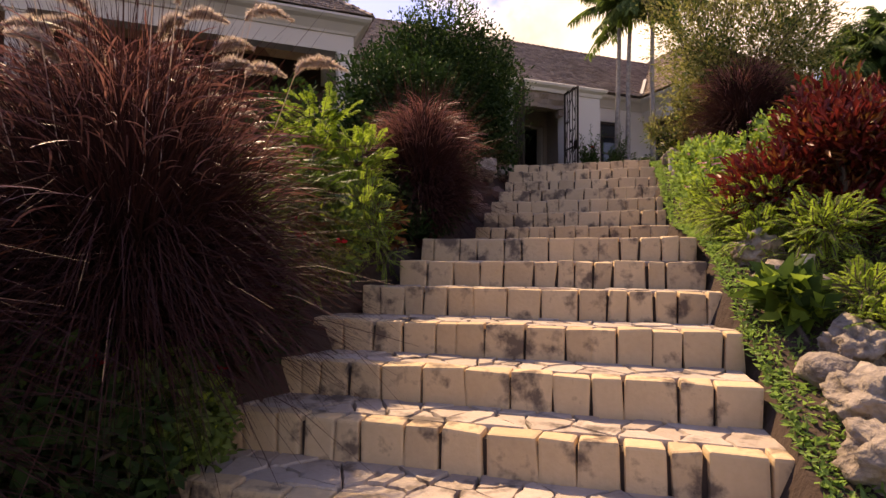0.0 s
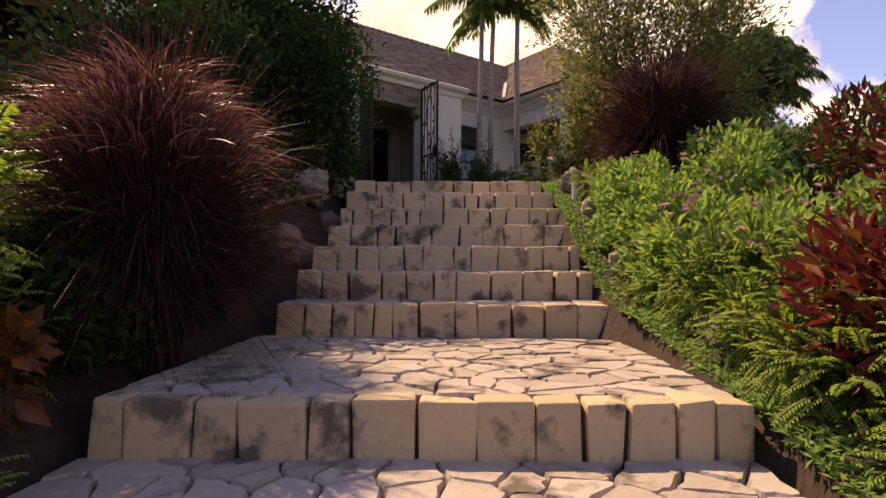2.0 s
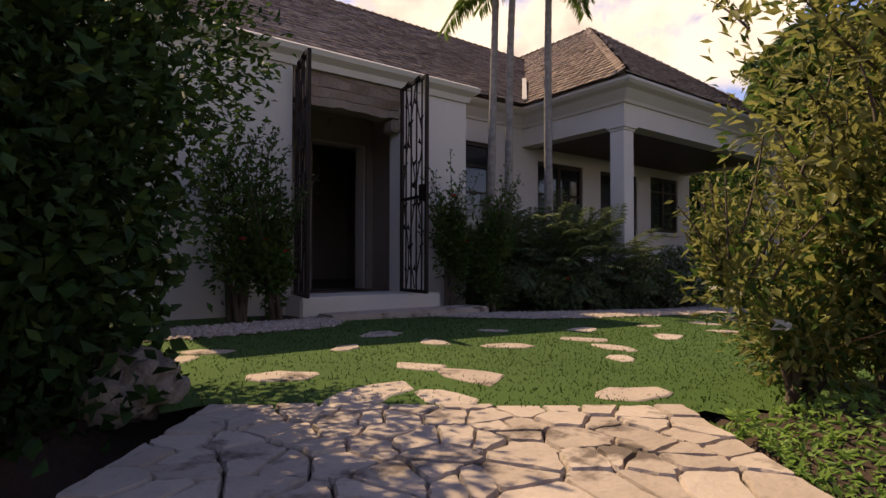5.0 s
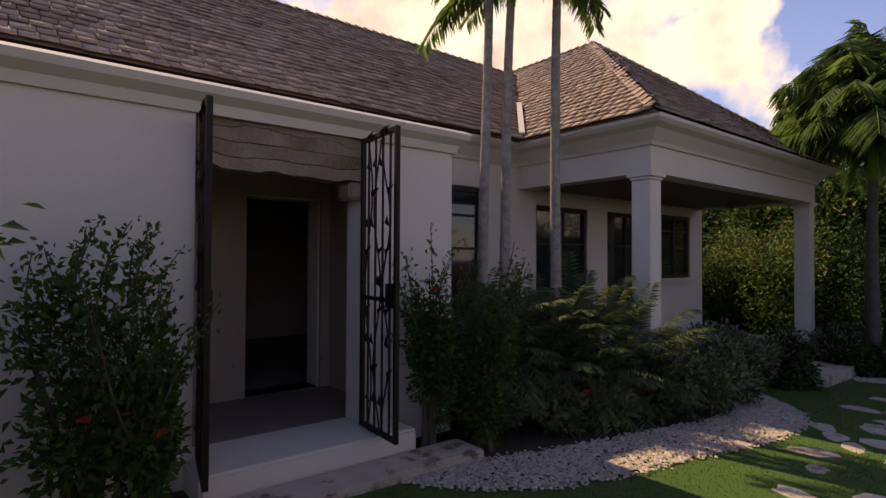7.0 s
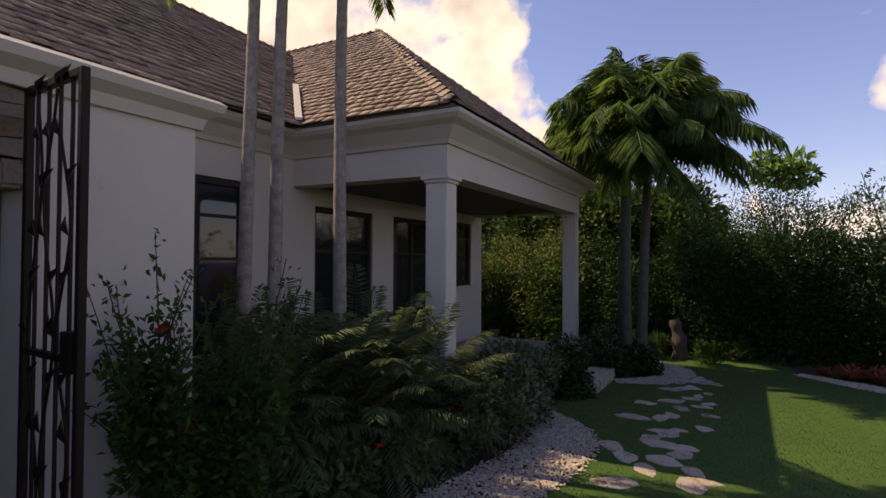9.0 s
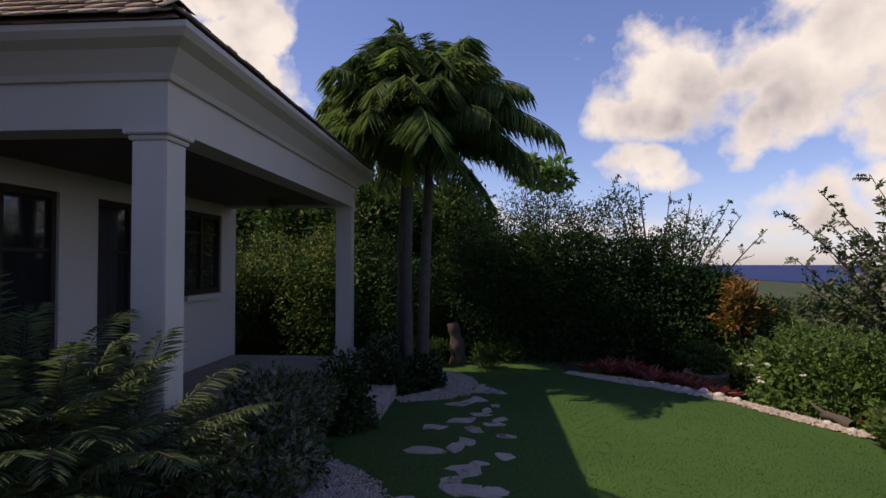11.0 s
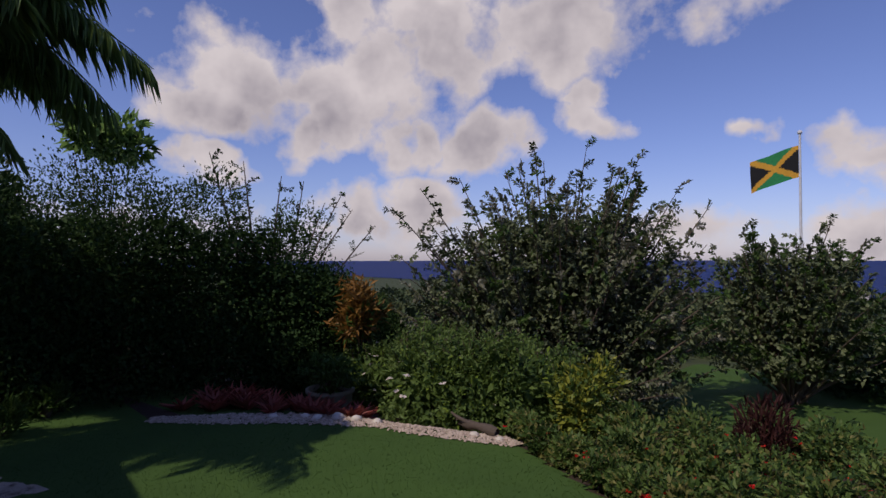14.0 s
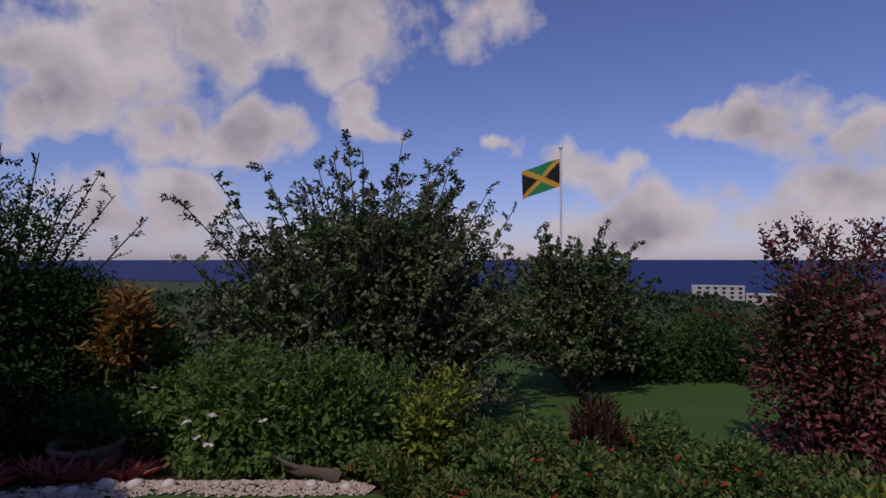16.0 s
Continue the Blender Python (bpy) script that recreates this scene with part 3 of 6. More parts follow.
def profile_run(name, pts, profile, label):
    """A moulding: a profile (out, up) swept along a line of corners with mitres."""
    bm = bmesh.new()
    pts = [Vector(p) for p in pts]
    rows = []
    for i, p in enumerate(pts):
        a = (p - pts[i - 1]).normalized() if i else None
        b = (pts[i + 1] - p).normalized() if i < len(pts) - 1 else None
        na = Vector((a.y, -a.x, 0)) if a else None
        nb = Vector((b.y, -b.x, 0)) if b else None
        if na and nb:
            m = (na + nb).normalized()
            m /= m.dot(na)
        else:
            m = na or nb
        rows.append([bm.verts.new(p + m * o + Vector((0, 0, u))) for o, u in profile])
    n = len(profile)
    for r, q in zip(rows, rows[1:]):
        for j in range(n):
            bm.faces.new((r[j], q[j], q[(j + 1) % n], r[(j + 1) % n]))
    bm.faces.new(rows[0])
    bm.faces.new(rows[-1][::-1])
    bmesh.ops.recalc_face_normals(bm, faces=bm.faces)
    return tagged(part(name, bm, TRIMW), label, "moulding", kind="structure")


CROWN = [(0, -0.30), (0.03, -0.30), (0.05, -0.26), (0.16, -0.14), (0.24, -0.10), (0.28, -0.06), (0.28, -0.02), (0, -0.02)]
PORTAL_CROWN = [(0, -0.17), (0.03, -0.17), (0.05, -0.10), (0.12, -0.05), (0.14, 0.0), (0.10, 0.03), (0, 0.03)]
profile_run("cornice_portal", [(4.2, 12.0, 5.53), (4.2, 10.5, 5.53), (7.86, 10.5, 5.53), (7.86, 12.0, 5.53)], PORTAL_CROWN, "rounded plaster cornice round the entrance porch")
profile_run("cornice_house", [(7.9, 12.1, EAVE), (10.45, 12.1, EAVE), (10.45, 10.0, EAVE), (15.85, 10.0, EAVE), (15.85, 14.5, EAVE)], CROWN, "deep crown moulding under the shingle roof eaves")
profile_run("cornice_left", [(-6, 10.0, EAVE), (2.0, 10.0, EAVE), (2.0, 12.1, EAVE), (4.2, 12.1, EAVE)], CROWN, "crown moulding under the left wing eaves")
profile_run("porch_beam", [(10.45, 12.098, 5.40), (10.45, 10.0, 5.40), (15.85, 10.0, 5.40), (15.85, 12.1, 5.40)], [(0, 0), (0, 0.34), (-0.26, 0.34), (-0.26, 0)], "plain plaster beam above the porch columns")
profile_run("left_beam", [(-6, 10.0, 5.40), (2.0, 10.0, 5.40), (2.0, 12.098, 5.40)], [(0, 0), (0, 0.34), (-0.3, 0.34), (-0.3, 0)], "plain plaster beam of the left wing")
# back wall takes the dark colour of the window frames instead of PLASTER
tagged(part("wall_left_back", boxes((-6, 12.1, 2.4, 1.99, 12.35, 5.9)), DARKWOOD), "dark back wall of the left wing", "wall", kind="structure")
tagged(part("wall_far", boxes((15.75, 12.36, 2.4, 16.0, 16.2, 5.9), (2.0, 16.3, 2.4, 16.0, 16.5, 5.9)), PLASTER), "outer walls closing the house", "wall", kind="structure")
tagged(part("porch_floor", boxes((10.4, 10.0, 2.4, 15.9, 12.09, 2.95), bevel=0.01), FLOORT), "raised stone porch floor", "floor", kind="structure")
tagged(part("left_porch_floor", boxes((-6, 10.0, 2.0, 2.0, 12.09, 2.95), bevel=0.01), FLAG), "raised floor of the left wing", "floor", kind="structure")
tagged(part("porch_step", boxes((13.3, 9.1, 2.4, 14.6, 9.98, 2.80), bevel=0.02), FLAG), "broad pale step slab before the porch", "step", kind="structure")


def column(x, y):
    c = thing("porch_column", (x, y, 2.9), "square off-white plaster porch column with moulded cap", "column", "porch columns")
    for nm, b in (("shaft", (-0.122, -0.122, 0, 0.122, 0.122, 2.42)), ("cap", (-0.165, -0.165, 2.455, 0.165, 0.165, 2.498)), ("collar", (-0.14, -0.14, 2.421, 0.14, 0.14, 2.454)), ("plinth", (-0.15, -0.15, -0.2, 0.15, 0.15, 0.2))):
        part(nm, boxes(b, bevel=0.008), COLW, c)


column(10.575, 10.13)
column(15.71, 10.13)
column(1.85, 10.15)
column(-3.2, 10.15)


def window_unit(x0, x1, z0, z1, y, name, mullions, rails, label):
    w = thing(name, ((x0 + x1) / 2, y, z0), label, "window", kind="structure")
    W, H = (x1 - x0) / 2, z1 - z0
    part("window_frame", boxes((-W, 0, 0, -W + 0.06, 0.09, H), (W - 0.06, 0, 0, W, 0.09, H), (-W + 0.06, 0, H - 0.07, W - 0.06, 0.09, H), (-W + 0.06, 0, 0, W - 0.06, 0.09, 0.08), bevel=0.004), DARKWOOD, w)
    for i in range(1, mullions):
        x = -W + 2 * W * i / mullions
        part("mullion", boxes((x - 0.035, 0.01, 0.081, x + 0.035, 0.08, H - 0.071)), DARKWOOD, w)
    for z in rails:
        part("glazing_bar", boxes((-W + 0.061, 0.02, z, W - 0.061, 0.07, z + 0.035)), DARKWOOD, w)
    part("pane", boxes((-W + 0.05, 0.042, 0.05, W - 0.05, 0.05, H - 0.05)), GLASS, w)


window_unit(9.08, 9.75, 3.55, 5.36, 12.13, "window_1", 1, (0.95, 1.4), "tall dark-framed window with glazing bars")
window_unit(10.84, 12.1, 3.0, 5.2, 12.13, "window_2", 2, (1.6,), "dark glazed porch doors")
window_unit(12.65, 13.9, 3.0, 5.2, 12.13, "window_3", 2, (1.6,), "dark glazed porch doors")
window_unit(14.4, 15.5, 4.02, 5.25, 12.13, "window_4", 2, (0.9,), "dark-framed porch window with small panes")
tagged(part("window_sill", boxes((14.33, 12.0, 3.95, 15.57, 12.09, 4.02)), TRIMW), "pale window sill on the porch wall", "sill", kind="structure")

# gateway beam
bm = bmesh.new()
for i in range(4):
    box(bm, 5.62, 10.52, 5.02 + i * 0.09, 6.98, 10.72, 5.10 + i * 0.09 + 0.005)
bmesh.ops.subdivide_edges(bm, edges=[e for e in bm.edges if e.calc_length() > 1], cuts=24)
for v in bm.verts:
    v.co.z += 0.06 * noise.noise(Vector((v.co.x * 2.4, 0, v.co.z * 3.5))) + 0.022 * noise.noise(v.co * 9)
    v.co.y += 0.06 * noise.noise(Vector((v.co.x * 4, v.co.y * 2, v.co.z * 14)))
tagged(part("lintel_beam", bm, BEAM), "rough weathered timber lintel above the gateway", "beam")
for b in ((6.78, 10.5, 4.86, 6.9, 10.72, 5.0), (5.62, 10.5, 4.9, 5.7, 10.72, 5.0)):
    tagged(part("beam_bracket", boxes(b, bevel=0.02), BEAM), "short worn timber bracket under lintel", "bracket", "lintel brackets")


def gate_leaf(x, y, turn, height, label):
    """A leaf 0.58 wide, hinged at its origin, with bars, scrolls and iron leaves."""
    g = thing("iron_gate", (x, y, 3.03), label, "gate", "iron gate leaves")
    g.rotation_euler = (0, 0, radians(turn))
    W = 0.60
    for nm, b in (("frame_stile", (0, -0.018, 0, 0.036, 0.018, height)), ("frame_stile", (W - 0.036, -0.018, 0, W, 0.018, height)), ("frame_rail", (0.037, -0.018, 0, W - 0.037, 0.018, 0.036)),
                  ("frame_rail", (0.037, -0.018, height - 0.036, W - 0.037, 0.018, height)), ("frame_rail", (0.037, -0.018, 1.02, W - 0.037, 0.018, 1.05)), ("lock_plate", (W - 0.14, -0.03, 0.98, W - 0.04, 0.03, 1.16))):
        part(nm, boxes(b, bevel=0.003), IRON, g)
    for i in range(1, 5):
        xb = W * i / 5
        part("bar", boxes((xb - 0.007, -0.007, 0.037, xb + 0.007, 0.007, 1.019), (xb - 0.007, -0.007, 1.051, xb + 0.007, 0.007, height - 0.037)), IRON, g)
    for k in range(3):
        zs = np.linspace(0.05, height - 0.06, 40)
        xx = W * (0.25 + 0.25 * k) + 0.06 * np.sin(zs * (4.2 + k) + k * 2)
        v, f = tube(np.stack([xx, np.full(40, -0.014), zs], 1), 0.007, 5)
        place("vine_scroll", mesh_np("vine_scroll", v, f, IRON, True), g)
        zl = zs[3::4]
        n = len(zl)
        side = np.where(np.arange(n) % 2, 1.0, -1.0)
        for q in range(n):
            v, f = leaves(np.array([[xx[3 + 4 * q], -0.02, zl[q]]]), np.array([[side[q] * 0.7, 0, 1.0]]), np.array([[0, -1.0, 0.1]]), np.array([0.12]), np.array([0.05]), 0.3)
            place("iron_leaf", mesh_np("iron_leaf", v, f, IRON), g)
    return g


gate_leaf(6.88, 10.46, -95, 2.32, "open wrought-iron gate leaf with vine scrolls")
gate_leaf(5.63, 10.46, -101, 2.29, "open iron gate leaf seen edge-on beside the jamb")

# things in the dim passage
chest = thing("side_table", (5.85, 13.2, 2.98), "dark wooden console against the passage wall", "table")
part("tabletop", boxes((-0.2, -0.45, 0.72, 0.2, 0.45, 0.77), bevel=0.008), DARKWOOD, chest)
for sx in (-0.16, 0.16):
    for sy in (-0.4, 0.4):
        part("leg", boxes((sx - 0.025, sy - 0.025, 0, sx + 0.025, sy + 0.025, 0.719)), DARKWOOD, chest)


# ---- shingle roofs ----
def roof_plane(name, origin, along, up, width, height, inside, pieces_near=None, lift=0.02):
    """A slope with its boarding and courses of shingles. inside(u, v) tells where the slope is."""
    o, a, b = Vector(origin), Vector(along).normalized(), Vector(up).normalized()
    nrm = a.cross(b).normalized()
    if nrm.z < 0:
        nrm = -nrm
    rows = int(height / 0.135)
    V, k, near = [], 0, []
    for i in range(rows):
        u = rng.uniform(-0.1, 0)
        while u < width:
            wd = rng.uniform(0.10, 0.20)
            if inside(u + wd / 2, i * 0.135 + 0.06):
                j = rng.normal() * 0.006
                v0, v1 = i * 0.135 - 0.02 + j, i * 0.135 + 0.17
                h0, h1 = lift + 0.020 + rng.uniform(0, 0.012), lift + 0.002
                c = [o + a * x + b * y + nrm * h for x, y, h in ((u + 0.004, v0, h0 - 0.016), (u + wd - 0.004, v0, h0 - 0.016), (u + wd - 0.004, v1, 0), (u + 0.004, v1, 0),
                                                              (u + 0.004, v0, h0), (u + wd - 0.004, v0, h0), (u + wd - 0.004, v1, h1), (u + 0.004, v1, h1))]
                if pieces_near and len(near) < 290 and pieces_near(u, i):
                    near.append(c)
                else:
                    V.append([tuple(p) for p in c])
            u += wd
    roof = thing(name, o, "weathered brown cedar shingle roof slope", "roof", "shingle roofs", "structure")
    quad = np.array([(3, 2, 1, 0), (4, 5, 6, 7), (0, 1, 5, 4), (1, 2, 6, 5), (2, 3, 7, 6), (3, 0, 4, 7)])
    V = np.array(V).reshape(-1, 3)
    F = (np.arange(len(V) // 8)[:, None, None] * 8 + quad).reshape(-1, 4)
    ob = place("shingle_courses", mesh_np("shingle_courses", V - np.array(o), F, SHINGLE), roof)
    ob["kind"] = "stuff"
    for c in near:
        me = mesh_np("shingle", np.array([tuple(p - o) for p in c]), quad, SHINGLE_P)
        place("shingle", me, roof)
    return roof


P = 0.80
DG = math.sqrt(1 + P * P)
Hm = 2.65 * DG
roof_plane("roof_main", (2.3, 11.75, EAVE), (1, 0, 0), (0, 1, P), 11.0, Hm, lambda u, v: -v / DG <= u <= 7.85 + v / DG, lambda u, i: i < 7 and 2.2 < u < 8)
roof_plane("roof_left_extra", (-0.6, 11.75, EAVE), (1, 0, 0), (0, 1, P), 2.9, Hm, lambda u, v: u >= 2.9 - v / DG)
roof_plane("roof_wing_west", (10.15, 9.75, EAVE), (0, 1, 0), (1, 0, P), 5.0, 2.97 * DG, lambda u, v: v / DG <= u <= (2.0 + v / DG))
roof_plane("roof_wing_front", (10.15, 9.75, EAVE), (1, 0, 0), (0, 1, P), 5.95, 2.97 * DG, lambda u, v: v / DG <= u <= 5.95 - v / DG)
roof_plane("roof_left_front", (-6, 9.75, EAVE), (1, 0, 0), (0, 1, P), 8.3, 2.97 * DG, lambda u, v: u <= 8.3 - v / DG)
roof_plane("roof_left_east", (2.3, 9.75, EAVE), (0, 1, 0), (-1, 0, P), 5.0, 2.97 * DG, lambda u, v: v / DG <= u <= 2.0 + v / DG)
R0 = EAVE - 0.015
bm = bmesh.new()
for q in (((-6, 11.75, R0), (12.8, 11.75, R0), (12.8, 14.4, R0 + 2.12), (-6, 14.4, R0 + 2.12)), ((-6, 14.4, R0 + 2.12), (12.8, 14.4, R0 + 2.12), (12.8, 17.05, R0), (-6, 17.05, R0)),
          ((10.15, 9.75, R0), (16.1, 9.75, R0), (13.125, 12.725, R0 + 2.38), (13.125, 12.72, R0 + 2.38)), ((10.15, 9.75, R0), (13.125, 12.725, R0 + 2.38), (13.125, 17, R0 + 2.38), (10.15, 17, R0)),
          ((16.1, 9.75, R0), (16.1, 17, R0), (13.125, 17, R0 + 2.38), (13.125, 12.725, R0 + 2.38)),
          ((-6, 9.75, R0), (2.3, 9.75, R0), (-0.675, 12.725, R0 + 2.38), (-6, 12.72, R0 + 2.38)), ((2.3, 9.75, R0), (2.3, 17, R0), (-0.675, 17, R0 + 2.38), (-0.675, 12.725, R0 + 2.38)),
          ((-6, 12.72, R0 + 2.38), (-0.675, 12.725, R0 + 2.38), (-0.675, 17, R0 + 2.38), (-6, 17, R0 + 2.38))):
    bm.faces.new([bm.verts.new(p) for p in q])
tagged(part("roof_boarding", bm, SHINGLE), "boarding beneath the cedar shingles", "roof", kind="structure")
flash = bmesh.new()
a, b = Vector((10.12, 11.72, EAVE + 0.10)), Vector((10.12 + 1.0, 11.72 + 1.0, EAVE + 0.10 + 0.82))
d = Vector((0.028, -0.028, 0.0))
for p in ((a - d, a + d, b + d, b - d),):
    flash.faces.new([flash.verts.new(v) for v in p])
    flash.faces.new([flash.verts.new(v - Vector((0, 0, 0.03))) for v in p])
bmesh.ops.bridge_loops(flash, edges=list(flash.edges))
tagged(part("valley_flashing", flash, TRIMW), "white painted metal flashing in the roof valley", "flashing", kind="structure")
for nm, p, q in (("ridge_cap", (13.125, 12.725, EAVE + 2.41), (13.125, 17, EAVE + 2.41)), ("hip_cap", (10.15, 9.75, EAVE + 0.05), (13.125, 12.725, EAVE + 2.42)), ("hip_cap", (16.1, 9.75, EAVE + 0.05), (13.125, 12.725, EAVE + 2.42)),
                 ("ridge_cap", (-0.6, 14.4, EAVE + 2.15), (12.8, 14.4, EAVE + 2.15)), ("hip_cap", (2.3, 9.75, EAVE + 0.05), (-0.675, 12.725, EAVE + 2.42))):
    p, q = Vector(p), Vector(q)
    bm = bmesh.new()
    n = int((q - p).length / 0.17)
    side = (q - p).cross(Vector((0, 0, 1))).normalized()
    for i in range(n):
        c0, c1 = p.lerp(q, i / n), p.lerp(q, (i + 1.25) / n)
        up0, up1 = Vector((0, 0, 0.035 + rng.uniform(0, 0.01))), Vector((0, 0, 0.012))
        for sg in (-1, 1):
            bm.faces.new([bm.verts.new(v) for v in (c0 + up0, c0 + side * 0.10 * sg - Vector((0, 0, 0.03)), c1 + side * 0.10 * sg - Vector((0, 0, 0.05)), c1 + up1)])
    tagged(part(nm, bm, SHINGLE), "overlapping shingle caps along the roof edge", "roof cap", kind="structure")


# ---- plants ----
def stuff(ob):
    ob["kind"] = "stuff"
    return ob


def frond_leaves(base, way, length, droop, pairs, leaf_len, leaf_w, spread=0.9, hang=0.3):
    """A feather frond: its rib as points, and its leaflets."""
    way = unit(np.asarray(way, float))
    t = np.linspace(0, 1, 12)
    rib = np.asarray(base) + way * (length * t)[:, None] + np.array([0, 0, -1.0]) * (droop * length * t**2)[:, None]
    tt = np.linspace(0.12, 0.98, pairs)
    p = np.stack([np.interp(tt, t, rib[:, i]) for i in range(3)], 1)
    tan = unit(np.stack([np.interp(tt, t, np.gradient(rib[:, i])) for i in range(3)], 1))
    side = unit(np.cross(tan, [0, 0, 1.0]) + 1e-6)
    ll = leaf_len * (0.55 + 0.45 * np.sin(np.pi * np.clip(tt * 0.9 + 0.1, 0, 1))) * rng.uniform(0.85, 1.1, pairs)
    pieces = []
    for sg in (-1, 1):
        d = side * sg * spread + tan * 0.6 + np.array([0, 0, -hang]) + rng.normal(size=(pairs, 3)) * 0.10
        pieces.append(leaves(p, d, np.cross(side, tan) + rng.normal(size=(pairs, 3)) * 0.15, ll, np.full(pairs, leaf_w)))
    return rib, pieces


def shrub(name, x, y, radius, n, size, mat, label, category="shrub", group="", z=None, mix=None, flowers=None, lobes=9, twig=0, stems=7, up=0.35, lift=0.0, ratio=0.5, stem_mat=BARK, shell=0.45, twig_len=0.5, full=False, skirt=1.0):
    """A shrub or tree crown of many leaves on stems. radius (x, y, z); its base stands on the ground."""
    gz0 = float(terrain(np.array(x), np.array(y))) if z is None else z
    ob = thing(name, (x, y, gz0), label, category, group)
    rx, ry, rz = radius
    mid = np.array([0, 0, lift + rz * 0.92])
    q, d = crown_points(n, radius, lobes, shell=shell)
    q[:, 2] = np.maximum(q[:, 2] + mid[2], 0.02)
    way = d + np.array([0, 0, up]) + rng.normal(size=(n, 3)) * 0.55
    nor = np.array([0, 0, 0.8]) + d * 0.7 + rng.normal(size=(n, 3)) * 0.5
    ln = size * rng.uniform(0.65, 1.3, n)
    mats = [(mat, 1.0)] + (mix or [])
    share = np.array([m[1] for m in mats])
    pick = rng.choice(len(mats), n, p=share / share.sum())
    for i, (m, _) in enumerate(mats):
        k = pick == i
        if k.any():
            v, f = leaves(q[k], way[k], nor[k], ln[k], ln[k] * ratio)
            stuff(place("foliage", mesh_np("foliage", v, f, m), ob))
    if full:
        k = int(n * 0.38)
        a, rr = rng.uniform(0, 6.283, k), np.sqrt(rng.uniform(0, 1, k)) * 0.72
        zz = rng.uniform(0.02, 1.0, k)
        inner = np.stack([rx * rr * np.cos(a), ry * rr * np.sin(a), (lift + rz * 1.35) * zz], 1)
        l3 = size * rng.uniform(1.1, 1.7, k)
        v, f = leaves(inner, rng.normal(size=(k, 3)), rng.normal(size=(k, 3)), l3, l3 * 0.7)
        stuff(place("inner_foliage", mesh_np("inner_foliage", v, f, mat), ob))
        k = int(n * 0.25)
        a = rng.uniform(0, 6.283, k)
        rr = rng.uniform(0.72, 0.95, k) * skirt
        low = np.stack([rx * rr * np.cos(a), ry * rr * np.sin(a), rng.uniform(0.0, lift + rz * 0.75, k)], 1)
        l3 = size * rng.uniform(0.8, 1.4, k)
        v, f = leaves(low, rng.normal(size=(k, 3)) + low * [0.5, 0.5, 0], rng.normal(size=(k, 3)) + [0, 0, 0.6], l3, l3 * ratio)
        stuff(place("skirt_foliage", mesh_np("skirt_foliage", v, f, mat), ob))
    pieces = []
    for i in range(stems):
        e = q[rng.integers(n)] * 0.85
        c = np.array([e[0] * 0.25, e[1] * 0.25, max(e[2] * 0.55, 0.05)])
        t = np.linspace(0, 1, 8)[:, None]
        p = (1 - t) ** 2 * np.array([rng.normal() * 0.05, rng.normal() * 0.05, -0.1]) + 2 * t * (1 - t) * c + t**2 * e
        pieces.append(tube(p, np.linspace(0.018, 0.005, 8) * (1 + rz), 5))
    if pieces:
        stuff(place("branchwork", mesh_np("branchwork", *joined(pieces), stem_mat, True), ob))
    if twig:
        top = np.argsort(-(q @ np.array([0.15, 0.1, 1.0]) + rng.normal(size=n) * rz * 0.45))[:twig]
        vs, ts = [], []
        for k in top:
            L = twig_len * rng.uniform(0.5, 1.3)
            w0 = unit(d[k] * np.array([0.55, 0.55, 0.5]) + np.array([0, 0, 0.9]) + rng.normal(size=3) * 0.3)
            m = 34
            t = np.linspace(0, 1, m)
            bend = rng.normal(size=3) * 0.12
            p = q[k] + w0 * (L * t)[:, None] + bend * (L * t**2)[:, None]
            ts.append(tube(p[::3], np.linspace(0.007, 0.003, len(p[::3])), 3))
            lw = rng.normal(size=(m, 3)) * 0.8 + w0 * 0.5
            l2 = size * rng.uniform(0.8, 1.4, m)*(1.1 - 0.5 * t)
            p = p + rng.normal(size=(m, 3)) * size * 0.45
            vs.append(leaves(p, lw, rng.normal(size=(m, 3)) + [0, 0, 0.8], l2, l2 * ratio))
        stuff(place("upper_foliage", mesh_np("upper_foliage", *joined(vs), mat), ob))
        stuff(place("twig_growth", mesh_np("twig_growth", *joined(ts), stem_mat), ob))
    if flowers:
        fm, count, fs = flowers
        fq, fd = crown_points(count, np.array(radius) * 1.04, lobes, shell=0.9)
        fq[:, 2] = np.abs(fq[:, 2]) + mid[2] * 0.9
        vs = []
        for p, w0 in zip(fq, fd):
            a = unit(rng.normal(size=(5, 3)) * 0.25 + np.stack([np.cos(np.arange(5) * 1.257), np.sin(np.arange(5) * 1.257), np.full(5, 0.35)], 1))
            vs.append(leaves(np.tile(p, (5, 1)), a, np.tile([0, 0, 1.0], (5, 1)) + w0, np.full(5, fs), np.full(5, fs * 0.75)))
        stuff(place("bloom", mesh_np("bloom", *joined(vs), fm), ob))
    return ob


